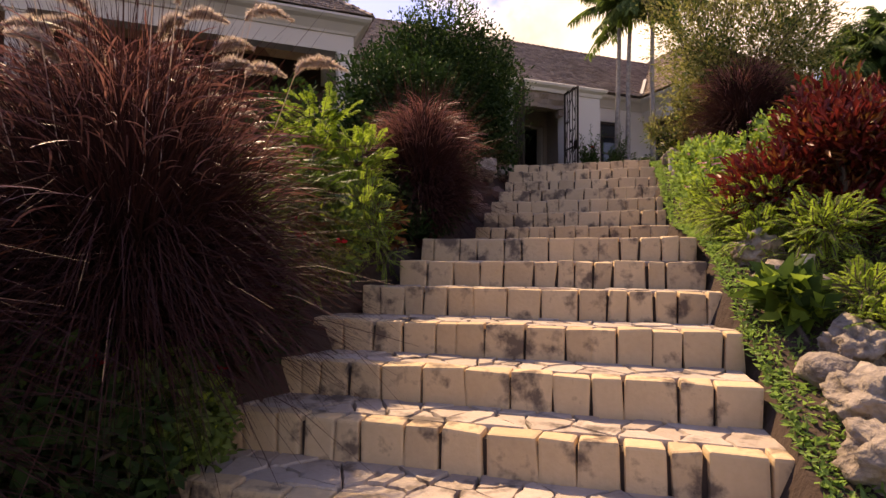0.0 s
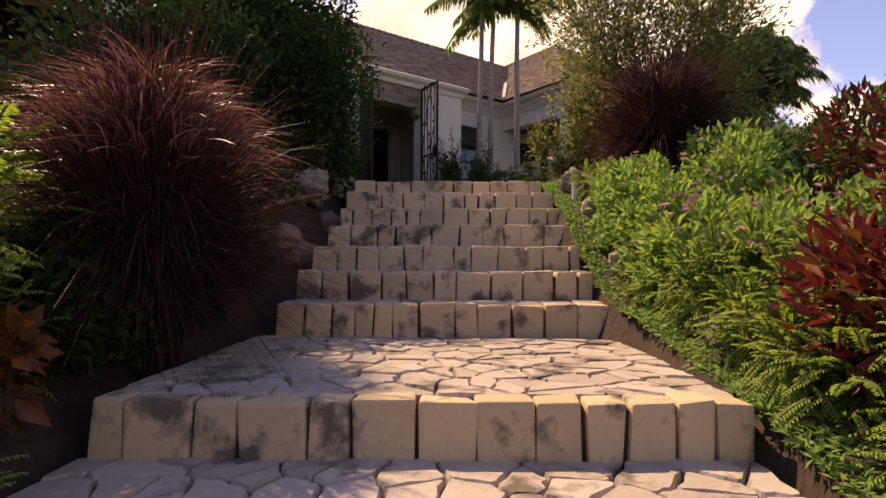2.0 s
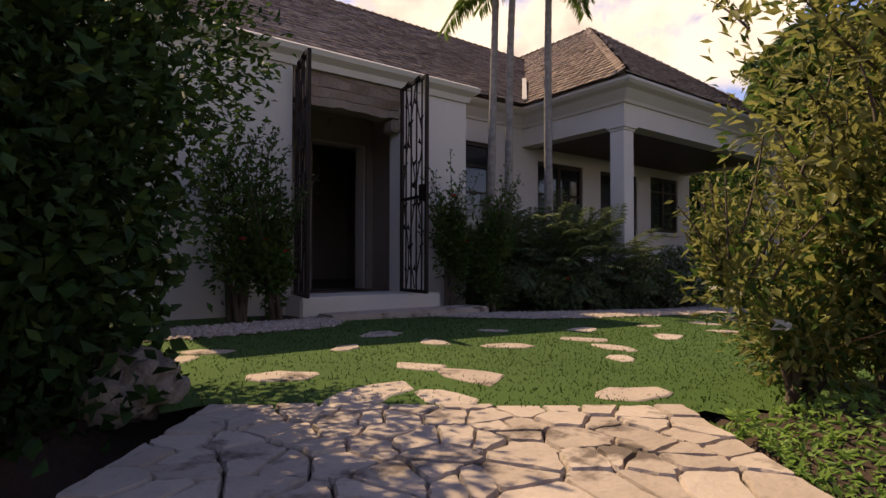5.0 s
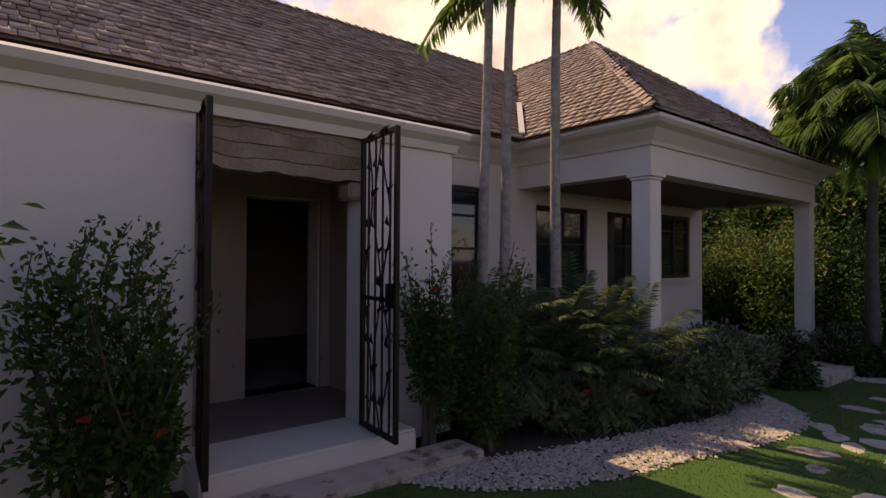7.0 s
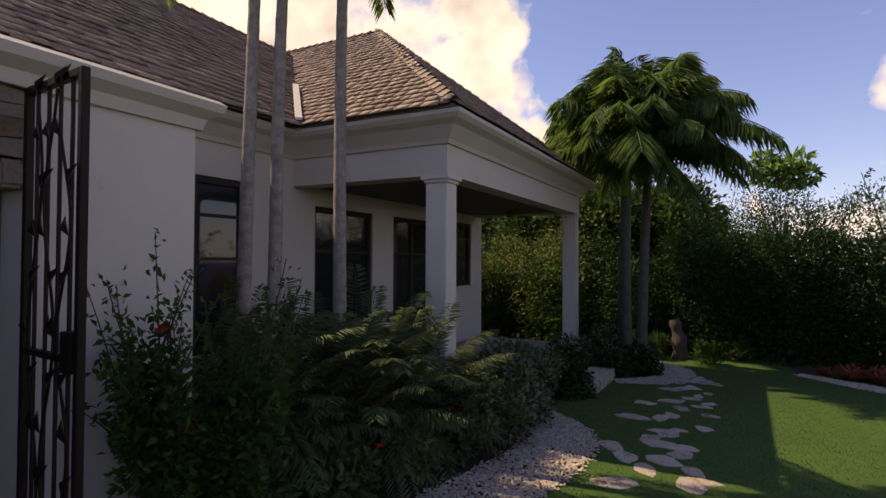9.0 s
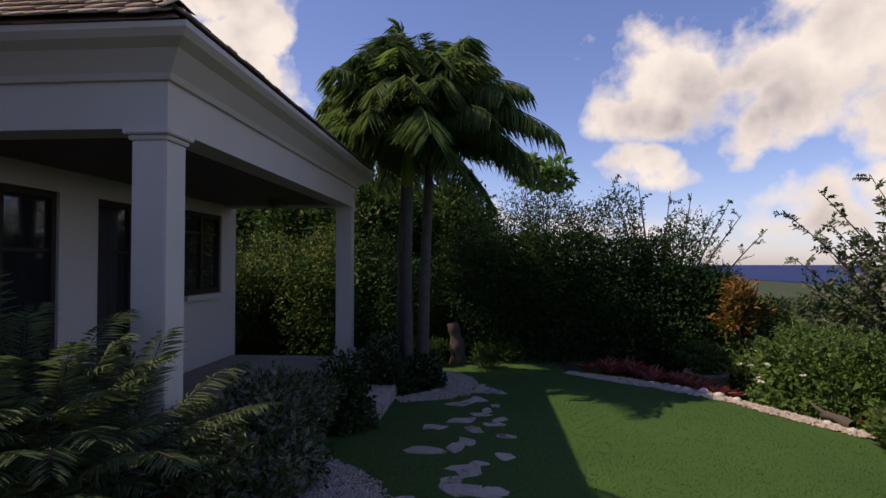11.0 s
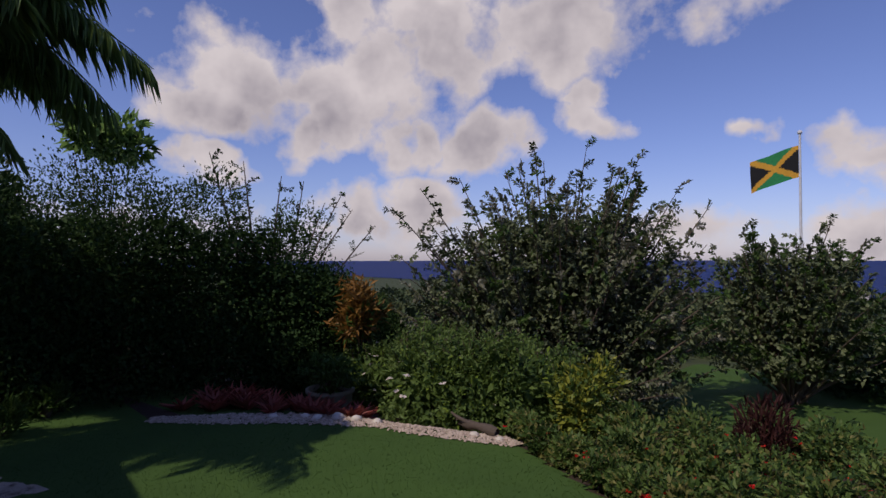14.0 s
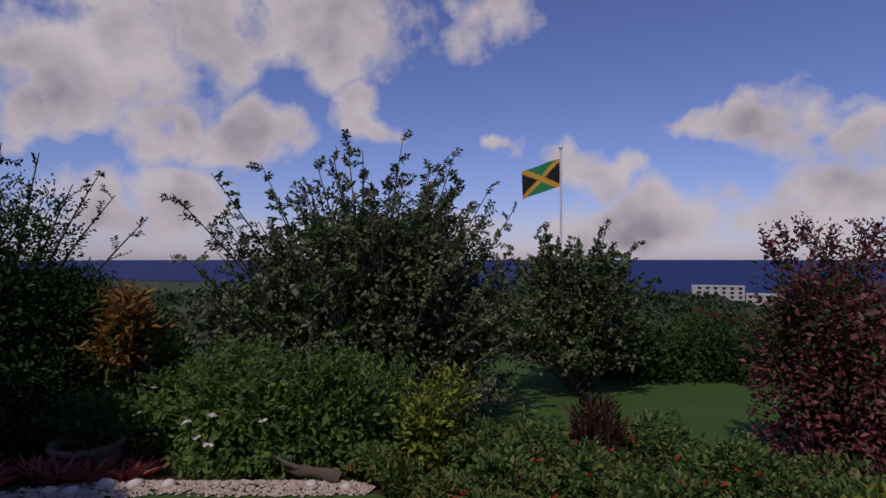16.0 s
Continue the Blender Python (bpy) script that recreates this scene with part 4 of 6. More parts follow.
def feather_bush(x, y, radius, n, length, mat, label, mix=None, z=None, group="feathery bushes", pairs=14, leaf_len=0.045, leaf_w=0.015, name="feathery_bush"):
    gz0 = float(terrain(np.array(x), np.array(y))) if z is None else z
    ob = thing(name, (x, y, gz0), label, "shrub", group)
    q, d = crown_points(n, radius, 8, shell=0.3)
    q[:, 2] = np.maximum(q[:, 2] + radius[2] * 0.9, 0.05)
    vs, ribs = [], []
    for p, w0 in zip(q, d):
        rib, pc = frond_leaves(p, w0 + np.array([0, 0, 0.5]) + rng.normal(size=3) * 0.3, length * rng.uniform(0.6, 1.2), 0.35, pairs, leaf_len, leaf_w)
        vs += pc
        ribs.append(tube(rib[::3], 0.003, 3))
    stuff(place("foliage", mesh_np("foliage", *joined(vs), mat), ob))
    stuff(place("branchwork", mesh_np("branchwork", *joined(ribs), BARK), ob))
    return ob


def fountain_grass(x, y, radius, height, blades, plumes, label, z=None, tips=0):
    gz0 = float(terrain(np.array(x), np.array(y))) if z is None else z
    ob = thing("fountain_grass", (x, y, gz0), label, "grass clump", "purple fountain grasses")
    m = 7
    t = np.linspace(0, 1, m)
    a = rng.uniform(0, 2 * np.pi, blades)
    lean = rng.uniform(0.08, 0.9, blades) ** 0.8
    ln = height * rng.uniform(0.6, 1.2, blades)
    out = np.stack([np.cos(a), np.sin(a), np.zeros(blades)], 1)
    base = out * (rng.uniform(0, 0.22, blades) * radius)[:, None]
    reach = radius * lean
    p = base[:, None] + out[:, None] * (reach[:, None] * t**1.6)[..., None] + rng.normal(size=(blades, 1, 3)) * 0.17 * (t**2)[None, :, None]
    p[:, :, 2] += ln[:, None] * (1.12 * t[None] - (0.26 + 0.72 * lean[:, None] ** 2) * t[None] ** 2.4) - 0.05
    side = unit(np.cross(out, [0, 0, 1.0]) + rng.normal(size=(blades, 3)) * 0.5)
    wd = (0.0042 * (1 - 0.85 * t**2))[None, :, None]
    v = np.stack([p - side[:, None] * wd, p + side[:, None] * wd], 2).reshape(-1, 3)
    k = (np.arange(blades)[:, None] * m + np.arange(m - 1)[None]).reshape(-1, 1) * 2
    f = k + np.array([0, 1, 3, 2])
    stuff(place("blade_mass", mesh_np("blade_mass", v, f, L_PURPLE), ob))
    # curved bristle ends over the clump's top; their pale colour paints sunlit glints
    if tips:
        a = rng.uniform(0, 2 * np.pi, tips)
        el = np.arcsin(rng.uniform(0.42, 1.0, tips) ** 0.7)
        o = np.stack([np.cos(a), np.sin(a), np.zeros(tips)], 1)
        b = o * (np.cos(el) * radius * rng.uniform(0.6, 0.98, tips))[:, None] + np.array([0, 0, 1.0]) * (height * (0.34 + 0.5 * np.sin(el)) * rng.uniform(0.9, 1.12, tips))[:, None]
        u = np.linspace(0, 1, 6)
        L = rng.uniform(0.10, 0.26, tips)
        d = unit(o * 0.5 + rng.normal(size=(tips, 3)) * 0.35 + np.array([0, 0, 0.9]))
        q = b[:, None] + d[:, None] * (L[:, None] * u)[..., None] + (o[:, None] * 0.5 - np.array([0, 0, 0.55])) * (L[:, None] * u**2)[..., None]
        side = unit(np.cross(d, rng.normal(size=(tips, 3))))
        wd = (0.0036 * np.sin(np.pi * np.clip(u * 0.85 + 0.12, 0, 1)))[None, :, None]
        v = np.stack([q - side[:, None] * wd, q + side[:, None] * wd], 2).reshape(-1, 3)
        k = (np.arange(tips)[:, None] * 6 + np.arange(5)[None]).reshape(-1, 1) * 2
        stuff(place("seed_heads", mesh_np("seed_heads", v, k + np.array([0, 1, 3, 2]), L_TIP), ob))
    for i in range(plumes):
        a = rng.uniform(0, 2 * np.pi)
        o = np.array([math.cos(a), math.sin(a), 0])
        b = o * radius * rng.uniform(0.15, 0.8) + np.array([0, 0, height * rng.uniform(0.78, 1.08)])
        s = np.linspace(0, 1, 9)
        L = rng.uniform(0.18, 0.28)
        rib = b + o * (L * 0.9 * s**1.5)[:, None] + np.array([0, 0, 1.0]) * (L * (s * 0.9 - s**2 * 0.75))[:, None]
        n = 1000
        u = rng.uniform(0, 1, n)
        q = np.stack([np.interp(u, s, rib[:, j]) for j in range(3)], 1)
        w0 = rng.normal(size=(n, 3)) + o * 0.8
        v, f = leaves(q, w0, rng.normal(size=(n, 3)), 0.032 * np.sin(np.pi * np.clip(u, 0.08, 0.95)) + 0.010, np.full(n, 0.0030))
        plume = stuff(place("plume", mesh_np("plume", v, f, L_PLUME), ob, "pale tan bristly seed plume"))
        st = np.linspace(0, 1, 6)[:, None]
        stalk = (1 - st) * np.array([b[0] * 0.2, b[1] * 0.2, 0]) + st * b
        vv, ff = joined([tube(stalk, 0.0022, 3), tube(rib, np.linspace(0.007, 0.002, 9), 5)])
        place("stalk", mesh_np("stalk", vv, ff, L_PLUME), plume)
    return ob


def palm(x, y, height, lean, count, length, label, group, radius=0.09, bark=PALMBARK, z=None, shaft=0.7, leaf_len=0.5, fan=1.0):
    gz0 = float(terrain(np.array(x), np.array(y))) - 0.05 if z is None else z
    ob = thing("palm_tree", (x, y, gz0), label, "palm tree", group)
    t = np.linspace(0, 1, 60)
    wob = rng.uniform(-1, 1, 2) * 0.06
    p = np.stack([lean[0] * t**1.5 + wob[0] * np.sin(t * 5), lean[1] * t**1.5 + wob[1] * np.sin(t * 4), height * t], 1)
    r = radius * (1.15 - 0.35 * t) * (1 + 0.05 * (np.arange(60) % 3 == 0))
    place("trunk", mesh_np("trunk", *tube(p, r, 12), bark, True), ob)
    top = p[-1]
    sh = top + np.array([0, 0, 1.0]) * np.linspace(0, shaft, 8)[:, None]
    place("crownshaft", mesh_np("crownshaft", *tube(sh, radius * np.linspace(0.95, 0.45, 8), 10), L_FERN, True), ob, "smooth green crownshaft")
    for i in range(count):
        a = i * 2.4 + rng.uniform(-0.4, 0.4)
        el = -0.05 + 1.45 * rng.random() ** 0.8
        w0 = np.array([math.cos(a) * math.cos(el), math.sin(a) * math.cos(el), math.sin(el) + 0.25])
        rib, pc = frond_leaves(top + [0, 0, shaft * 0.9], w0, length * rng.uniform(0.85, 1.1), 0.66 - 0.30 * el + 0.12 * rng.random(), 80, leaf_len, 0.026, 0.75, 0.75)
        fr = stuff(place("frond", mesh_np("frond", *joined(pc), L_PALM), ob))
        place("rib", mesh_np("rib", *tube(rib, np.linspace(0.022, 0.005, 12), 5), L_PALM), fr)
    return ob


def limb_tree(name, x, y, tips, count, dome, size, mat, label, group="", mix=None, twigs=15, per=15, spray=0.5, fill=6000, z=None, category="tree"):
    """A tree of arching limbs: named limb ends (world) and more inside a dome (x, y, low, high), each with side twigs and leaves."""
    gz0 = float(terrain(np.array(x), np.array(y))) if z is None else z
    ob = thing(name, (x, y, gz0), label, category, group)
    rx, ry, turn, low, high = dome
    ends = [np.array(p) - [x, y, gz0] for p in tips]
    c, sn = math.cos(turn), math.sin(turn)
    for _ in range(count):
        a, h = rng.uniform(0, 2 * np.pi), rng.uniform(0, 1) ** 0.62
        r = math.sqrt(max(1 - (h * 0.95) ** 2.3, 0.03)) * rng.uniform(0.2, 1.0) ** 0.5
        u, v = rx * r * math.cos(a), ry * r * math.sin(a)
        ends.append(np.array([u * c - v * sn, u * sn + v * c, low + (high - low) * h * rng.uniform(0.78, 1.06)]))
    mats = [(mat, 1.0)] + (mix or [])
    share = np.array([m[1] for m in mats])
    wood, sprays = [], [[] for _ in mats]
    t = np.linspace(0, 1, 12)[:, None]
    for number, e in enumerate(ends):
        k = np.array([e[0] * 0.35, e[1] * 0.35, e[2] * 0.5]) + rng.normal(size=3) * 0.12
        p = (1 - t) ** 2 * np.array([rng.normal() * 0.08, rng.normal() * 0.08, -0.1]) + 2 * t * (1 - t) * k + t**2 * e
        wood.append(tube(p, np.linspace(0.045, 0.006, 12), 5))
        tip = unit(p[-1] - p[-3])
        for j in range(twigs):
            f = 0.45 + 0.55 * (j + rng.random()) / twigs
            at = np.array([np.interp(f, t[:, 0], p[:, i]) for i in range(3)])
            L = spray * rng.uniform(0.5, 1.1) * (1.25 - 0.75 * f)
            d = unit(tip * 0.9 + rng.normal(size=3) * [0.7, 0.7, 0.45] + [0, 0, 0.15])
            u = np.linspace(0.1, 1, per)[:, None]
            q = at + d * L * u + np.array([0, 0, -0.12]) * L * u**2
            if number < len(tips):
                wood.append(tube(np.stack([at, at + d * L * 0.5 + [0, 0, -0.03 * L], at + d * L + [0, 0, -0.12 * L]]), [0.007, 0.005, 0.002], 3))
            side = unit(np.cross(d, rng.normal(size=3)))
            w0 = d * 0.6 + side * np.where(np.arange(per) % 2, 1.0, -1.0)[:, None] + rng.normal(size=(per, 3)) * 0.35
            l2 = size * rng.uniform(0.7, 1.25, per)
            sprays[rng.choice(len(mats), p=share / share.sum())].append(leaves(q, w0, rng.normal(size=(per, 3)) * 0.5 + [0, 0, 0.9], l2, l2 * 0.55))
    for (m, _), sp in zip(mats, sprays):
        if sp:
            stuff(place("foliage", mesh_np("foliage", *joined(sp), m), ob))
    stuff(place("branchwork", mesh_np("branchwork", *joined(wood), BARK, True), ob))
    if fill:
        a, r, h = rng.uniform(0, 2 * np.pi, fill), np.sqrt(rng.uniform(0, 1, fill)) * 0.66, rng.uniform(0, 0.82, fill)
        r = r * np.sqrt(1 - h**2)
        u, v = rx * r * np.cos(a), ry * r * np.sin(a)
        q = np.stack([u * c - v * sn, u * sn + v * c, low * 0.6 + (high - low * 0.6) * h * 0.97], 1)
        l2 = size * rng.uniform(0.8, 1.4, fill)
        stuff(place("inner_foliage", mesh_np("inner_foliage", *leaves(q, rng.normal(size=(fill, 3)), rng.normal(size=(fill, 3)) + [0, 0, 0.8], l2, l2 * 0.6), mat), ob))
    return ob


# stairs, lower flight
fountain_grass(-0.42, 2.62, 0.84, 1.72, 15000, 34, "tall purple fountain grass with pale backlit plumes", tips=1700)
fountain_grass(-1.3, 1.9, 0.95, 1.8, 8000, 8, "tall purple fountain grass beside the lower steps", tips=200)
feather_bush(0.72, 4.4, (0.5, 0.5, 0.56), 560, 0.2, L_FERN, "feathery yellow-green bush beside the steps")
feather_bush(0.3, 3.6, (0.5, 0.5, 0.5), 420, 0.22, L_MID, "feathery green bush in shade")
fountain_grass(1.55, 4.58, 0.52, 1.3, 9000, 0, "dense reddish-purple fountain grass clump", tips=1500)
shrub("croton", 1.12, 3.98, (0.16, 0.16, 0.16), 160, 0.10, L_REDGREEN, "small orange-red leaved plant beside the steps", group="small crotons")
shrub("round_tree", 2.95, 7.8, (1.5, 1.5, 1.3), 38000, 0.05, L_DARK, "dense rounded dark green tree", "tree", mix=[(L_MID, 0.3)], lobes=18, stems=9, lift=0.3, shell=0.6, full=True, skirt=0.62)
shrub("dark_shrub", 1.95, 6.75, (1.0, 1.0, 0.95), 11000, 0.06, L_DARK, "dark leafy shrub overhanging the upper steps", group="dark shrubs", lobes=12, full=True)
shrub("dark_shrub", 2.75, 9.05, (1.0, 0.9, 1.1), 11000, 0.06, L_DARK, "dark leafy shrub near the house wall", group="dark shrubs", lobes=12, full=True)
shrub("dark_shrub", 1.55, 5.65, (0.7, 0.7, 0.6), 2600, 0.08, L_DARK, "dark leafy shrub overhanging the upper steps", group="dark shrubs", lobes=10, full=True)
shrub("dark_shrub", 0.3, 6.4, (1.1, 1.1, 0.8), 3200, 0.09, L_DARK, "dark leafy shrub on the planted bank", group="dark shrubs", lobes=10, full=True)
shrub("dark_shrub", -1.3, 4.6, (1.1, 1.1, 0.8), 3000, 0.09, L_DARK, "dark leafy shrub on the planted bank", group="dark shrubs", lobes=10, full=True)
shrub("dark_shrub", *at_stair(2.3, -2.0), (0.6, 0.6, 0.45), 3500, 0.06, L_DARK, "dark leafy shrub beside the lower steps", group="dark shrubs", lobes=8, full=True)
shrub("dark_shrub", *at_stair(1.3, -1.9), (0.6, 0.6, 0.4), 3500, 0.06, L_DARK, "dark leafy shrub beside the lower steps", group="dark shrubs", lobes=8, full=True)
shrub("flowering_shrub", *at_stair(1.75, -1.75), (0.38, 0.38, 0.34), 4000, 0.05, L_HIB, "green leafy shrub with red flowers", group="flowering shrubs", mix=[(L_FERN, 0.4)], flowers=(F_RED, 9, 0.05), lobes=8, full=True)
shrub("dark_shrub", *at_stair(1.0, -1.68), (0.36, 0.36, 0.3), 4000, 0.05, L_DARK, "dark leafy shrub beside the lower steps", group="dark shrubs", lobes=8, full=True)
shrub("flowering_shrub", *at_stair(2.45, -1.9), (0.36, 0.36, 0.4), 4000, 0.05, L_HIB, "green leafy shrub with red flowers", group="flowering shrubs", mix=[(L_FERN, 0.4)], flowers=(F_RED, 9, 0.05), lobes=8, full=True)
shrub("flowering_shrub", *at_stair(3.1, -1.75), (0.4, 0.4, 0.35), 2500, 0.055, L_HIB, "green leafy shrub with red flowers", group="flowering shrubs", mix=[(L_FERN, 0.4)], flowers=(F_RED, 9, 0.05), lobes=8)
for s, w in ((5.55, -1.72), (5.0, -1.75), (6.05, -1.85), (4.4, -1.75)):
    shrub("dark_shrub", *at_stair(s, w), (0.42, 0.42, 0.36), 3500, 0.05, L_DARK, "dark leafy shrub beside the upper steps", group="dark shrubs", lobes=8, full=True)
for s, w in ((7.3, -1.95), (6.8, -1.95)):
    shrub("dark_shrub", *at_stair(s, w), (0.45, 0.45, 0.32), 3000, 0.05, L_DARK, "low dark shrub beside the top step", group="dark shrubs", lobes=8, full=True)
shrub("dark_shrub", 2.3, 6.2, (0.45, 0.45, 0.4), 1300, 0.07, L_DARK, "dark leafy shrub overhanging the upper steps", group="dark shrubs", lobes=8)
shrub("croton", *at_stair(3.75, 1.42), (0.62, 0.62, 0.52), 10000, 0.075, L_RED, "glossy dark red croton bush", group="red crotons", mix=[(L_REDGREEN, 0.3)], ratio=0.32, up=0.7, shell=0.2, stems=14)
shrub("croton", *at_stair(5.6, 2.35), (0.5, 0.5, 0.5), 3200, 0.085, L_RED, "dark red croton bush on the bank", group="red crotons", mix=[(L_MID, 0.6)], ratio=0.3, up=0.8)
for s, w, r, h in ((3.3, 1.15, 0.28, 0.22), (3.75, 1.0, 0.32, 0.24), (4.15, 1.05, 0.33, 0.26), (4.55, 0.98, 0.3, 0.26), (4.4, 1.5, 0.35, 0.3), (2.75, 1.55, 0.35, 0.25), (2.3, 1.6, 0.35, 0.25), (1.7, 1.4, 0.35, 0.25), (4.9, 1.3, 0.3, 0.28), (3.0, 1.95, 0.4, 0.3), (3.55, 0.84, 0.2, 0.16), (4.0, 0.84, 0.22, 0.18), (4.3, 0.82, 0.2, 0.16), (4.75, 0.84, 0.22, 0.18), (5.2, 0.8, 0.18, 0.15), (2.75, 1.1, 0.2, 0.15), (2.1, 1.2, 0.25, 0.16), (1.5, 0.95, 0.22, 0.15), (3.3, 1.6, 0.35, 0.26), (6.8, 0.95, 0.22, 0.2), (3.4, -1.5, 0.3, 0.3), (3.7, -1.75, 0.32, 0.32), (3.05, -1.75, 0.26, 0.24), (4.05, -1.75, 0.3, 0.32), (3.5, -2.05, 0.34, 0.36), (3.9, -2.2, 0.34, 0.4)):
    feather_bush(*at_stair(s, w), (r, r, h), 300, 0.12, L_FERN, "low bright green ferny ground cover", group="ferny ground cover", pairs=12, leaf_len=0.02, leaf_w=0.007, name="fern_clump")
for s, w, r, h in ((4.75, 1.15, 0.3, 0.28), (5.15, 1.0, 0.32, 0.30), (5.55, 1.05, 0.34, 0.32), (5.95, 1.0, 0.32, 0.30), (5.3, 1.55, 0.42, 0.38), (5.9, 1.6, 0.42, 0.4), (6.35, 1.1, 0.3, 0.28), (6.4, 1.9, 0.45, 0.4), (4.9, 2.0, 0.45, 0.4)):
    shrub("periwinkle", *at_stair(s, w), (r, r, h), 1300, 0.055, L_PERI, "green periwinkle bush with small pink flowers", group="periwinkles", mix=[(L_FERN, 1.2)], flowers=(F_PINK, 42, 0.026), ratio=0.42, stems=5, up=0.6, full=True)
shrub("leafy_plant", *at_stair(2.85, 0.86), (0.15, 0.15, 0.12), 130, 0.13, L_MID, "broad-leaved green plant between rocks", "plant", ratio=0.6, stems=3, up=0.7, mix=[(L_FERN, 0.4)])
for i in range(26):
    s, w = rng.uniform(0.3, 7.5), rng.uniform(1.9, 4.2)
    r = rng.uniform(0.35, 0.6)
    shrub("bank_shrub", *at_stair(s, w), (r, r, r * 0.45), 1100, 0.06, (L_MID, L_FERN, L_OLIVE)[i % 3], "mixed green shrub on the sunny bank", group="bank shrubs", lobes=7, stems=3)
for i in range(20):
    s, w = rng.uniform(0.6, 7.2), rng.uniform(-4.2, -2.0)
    r = rng.uniform(0.35, 0.55)
    shrub("shade_shrub", *at_stair(s, w), (r, r, r * 0.7), 800, 0.08, L_DARK, "dark green shrub on the shaded bank", group="shade shrubs", lobes=7, stems=3)
shrub("wispy_tree", 6.42, 5.42, (1.45, 1.3, 1.5), 26000, 0.055, L_OLIVE, "tall airy shrub with fine olive leaves", "shrub", mix=[(L_MID, 0.35)], lobes=22, stems=30, twig=220, twig_len=0.6, ratio=0.36, shell=0.2, flowers=(F_RED, 10, 0.035))
for x, y, r in ((5.9, 5.5, 0.55), (6.45, 6.25, 0.5), (5.75, 6.0, 0.4)):
    shrub("airy_shrub", x, y, (r, r, r), 2600, 0.05, L_OLIVE, "airy olive-leaved shrub beside the top step", group="airy shrubs", mix=[(L_MID, 0.6)], ratio=0.36, shell=0.15, stems=10, twig=26, twig_len=0.35, flowers=(F_WHITE, 3, 0.045))
fountain_grass(5.6, 4.75, 0.62, 1.2, 7000, 0, "purple fountain grass leaning over the steps", tips=900)
shrub("bougainvillea", 6.05, 5.75, (0.5, 0.5, 0.6), 1500, 0.055, L_OLIVE, "straggling shrub with cream star flowers", mix=[(L_MID, 0.5)], flowers=(F_WHITE, 12, 0.05), stems=9, twig=16, twig_len=0.3)

# beds by the house
for x, y, r, h, m, lab in ((4.95, 10.05, 0.5, 0.8, L_MID, "leafy climbing shrub against the portal wall"), (5.25, 9.95, 0.25, 0.5, L_MID, "leafy climbing shrub against the portal wall"),
                           (7.35, 10.15, 0.26, 0.85, L_MID, "tall thin climbing shrub beside the gate"), (7.75, 9.95, 0.34, 0.7, L_MID, "leafy climbing shrub at the portal corner")):
    shrub("climbing_shrub", x, y, (r, 0.28, h), 2400, 0.06, m, lab, group="climbing shrubs", twig=18, twig_len=0.5, stems=8, lobes=10, shell=0.2, flowers=(F_RED, 2, 0.04))
for x, y in ((8.5, 10.6), (9.1, 10.35), (9.75, 10.1), (8.8, 11.2), (9.9, 10.8)):
    feather_bush(x, y, (0.55, 0.55, 0.68), 120, 0.75, L_DWARF, "dark feathery dwarf palm by the house", group="dwarf palms", pairs=24, leaf_len=0.16, leaf_w=0.014, name="dwarf_palm")
for x, y, r, h in ((10.25, 9.65, 0.40, 0.42), (10.85, 9.72, 0.42, 0.46), (11.4, 9.7, 0.42, 0.46), (11.95, 9.72, 0.40, 0.42), (12.5, 9.72, 0.38, 0.38), (10.55, 9.5, 0.36, 0.40), (11.15, 9.5, 0.36, 0.40), (12.85, 9.75, 0.3, 0.32), (14.9, 9.55, 0.5, 0.42), (15.6, 9.6, 0.4, 0.35)):
    shrub("variegated_shrub", x, y, (r, r, h), 2200, 0.065, L_SILVER, "grey-green leafy shrub along the porch", group="porch shrubs", mix=[(L_MID, 0.7)], lobes=9, stems=6)
for x, y in ((8.0, 10.2), (8.6, 9.85), (9.3, 9.7), (9.95, 9.55), (8.3, 10.5)):
    shrub("bedding_plant", x, y, (0.36, 0.32, 0.28), 1100, 0.07, L_DWARF, "low dark shrub with a few red flowers", group="bedding plants", flowers=(F_RED, 3, 0.045), stems=4)
for x, y, h, ln in ((8.87, 11.17, 4.75, (0.05, -0.05)), (9.03, 11.02, 4.6, (0.12, -0.05)), (9.5, 10.6, 4.7, (0.05, 0.05))):
    palm(x, y, h, ln, 15, 1.75, "slender grey palm against the house", "slender palms", 0.06, leaf_len=0.42, shaft=0.5)
for x, y, h, ln in ((15.45, 9.05, 2.95, (-0.15, 0.0)), (15.6, 8.85, 3.4, (0.1, -0.1)), (15.75, 9.15, 3.1, (0.45, 0.1))):
    palm(x, y, h + 0.15, ln, 44, 2.2, "leaning grey palm with full feathery crown", "garden palms", 0.085, TRUNKD, leaf_len=0.7, shaft=0.8)
for x, y, h in ((6.5, 20.5, 6.8), (8.5, 21, 6.3), (3.2, 19.5, 7.2), (17.8, 19, 5.2), (1.0, 17.5, 6.5)):
    palm(x, y, h, (rng.uniform(-0.5, 0.5), 0), 12, 1.8, "palm showing above the roof", "far palms", 0.12, z=2.5)

for x, y, r, h in ((14.75, 9.2, 0.36, 0.34), (15.2, 8.75, 0.3, 0.26), (16.05, 8.95, 0.36, 0.32), (15.0, 9.5, 0.4, 0.42), (16.2, 9.5, 0.4, 0.4), (12.95, 9.45, 0.4, 0.42)):
    shrub("palm_underplanting", x, y, (r, r, h), 1800, 0.06, L_DARK, "low dark shrub under the garden palms", group="palm underplanting", mix=[(L_SILVER, 0.3)], full=True)

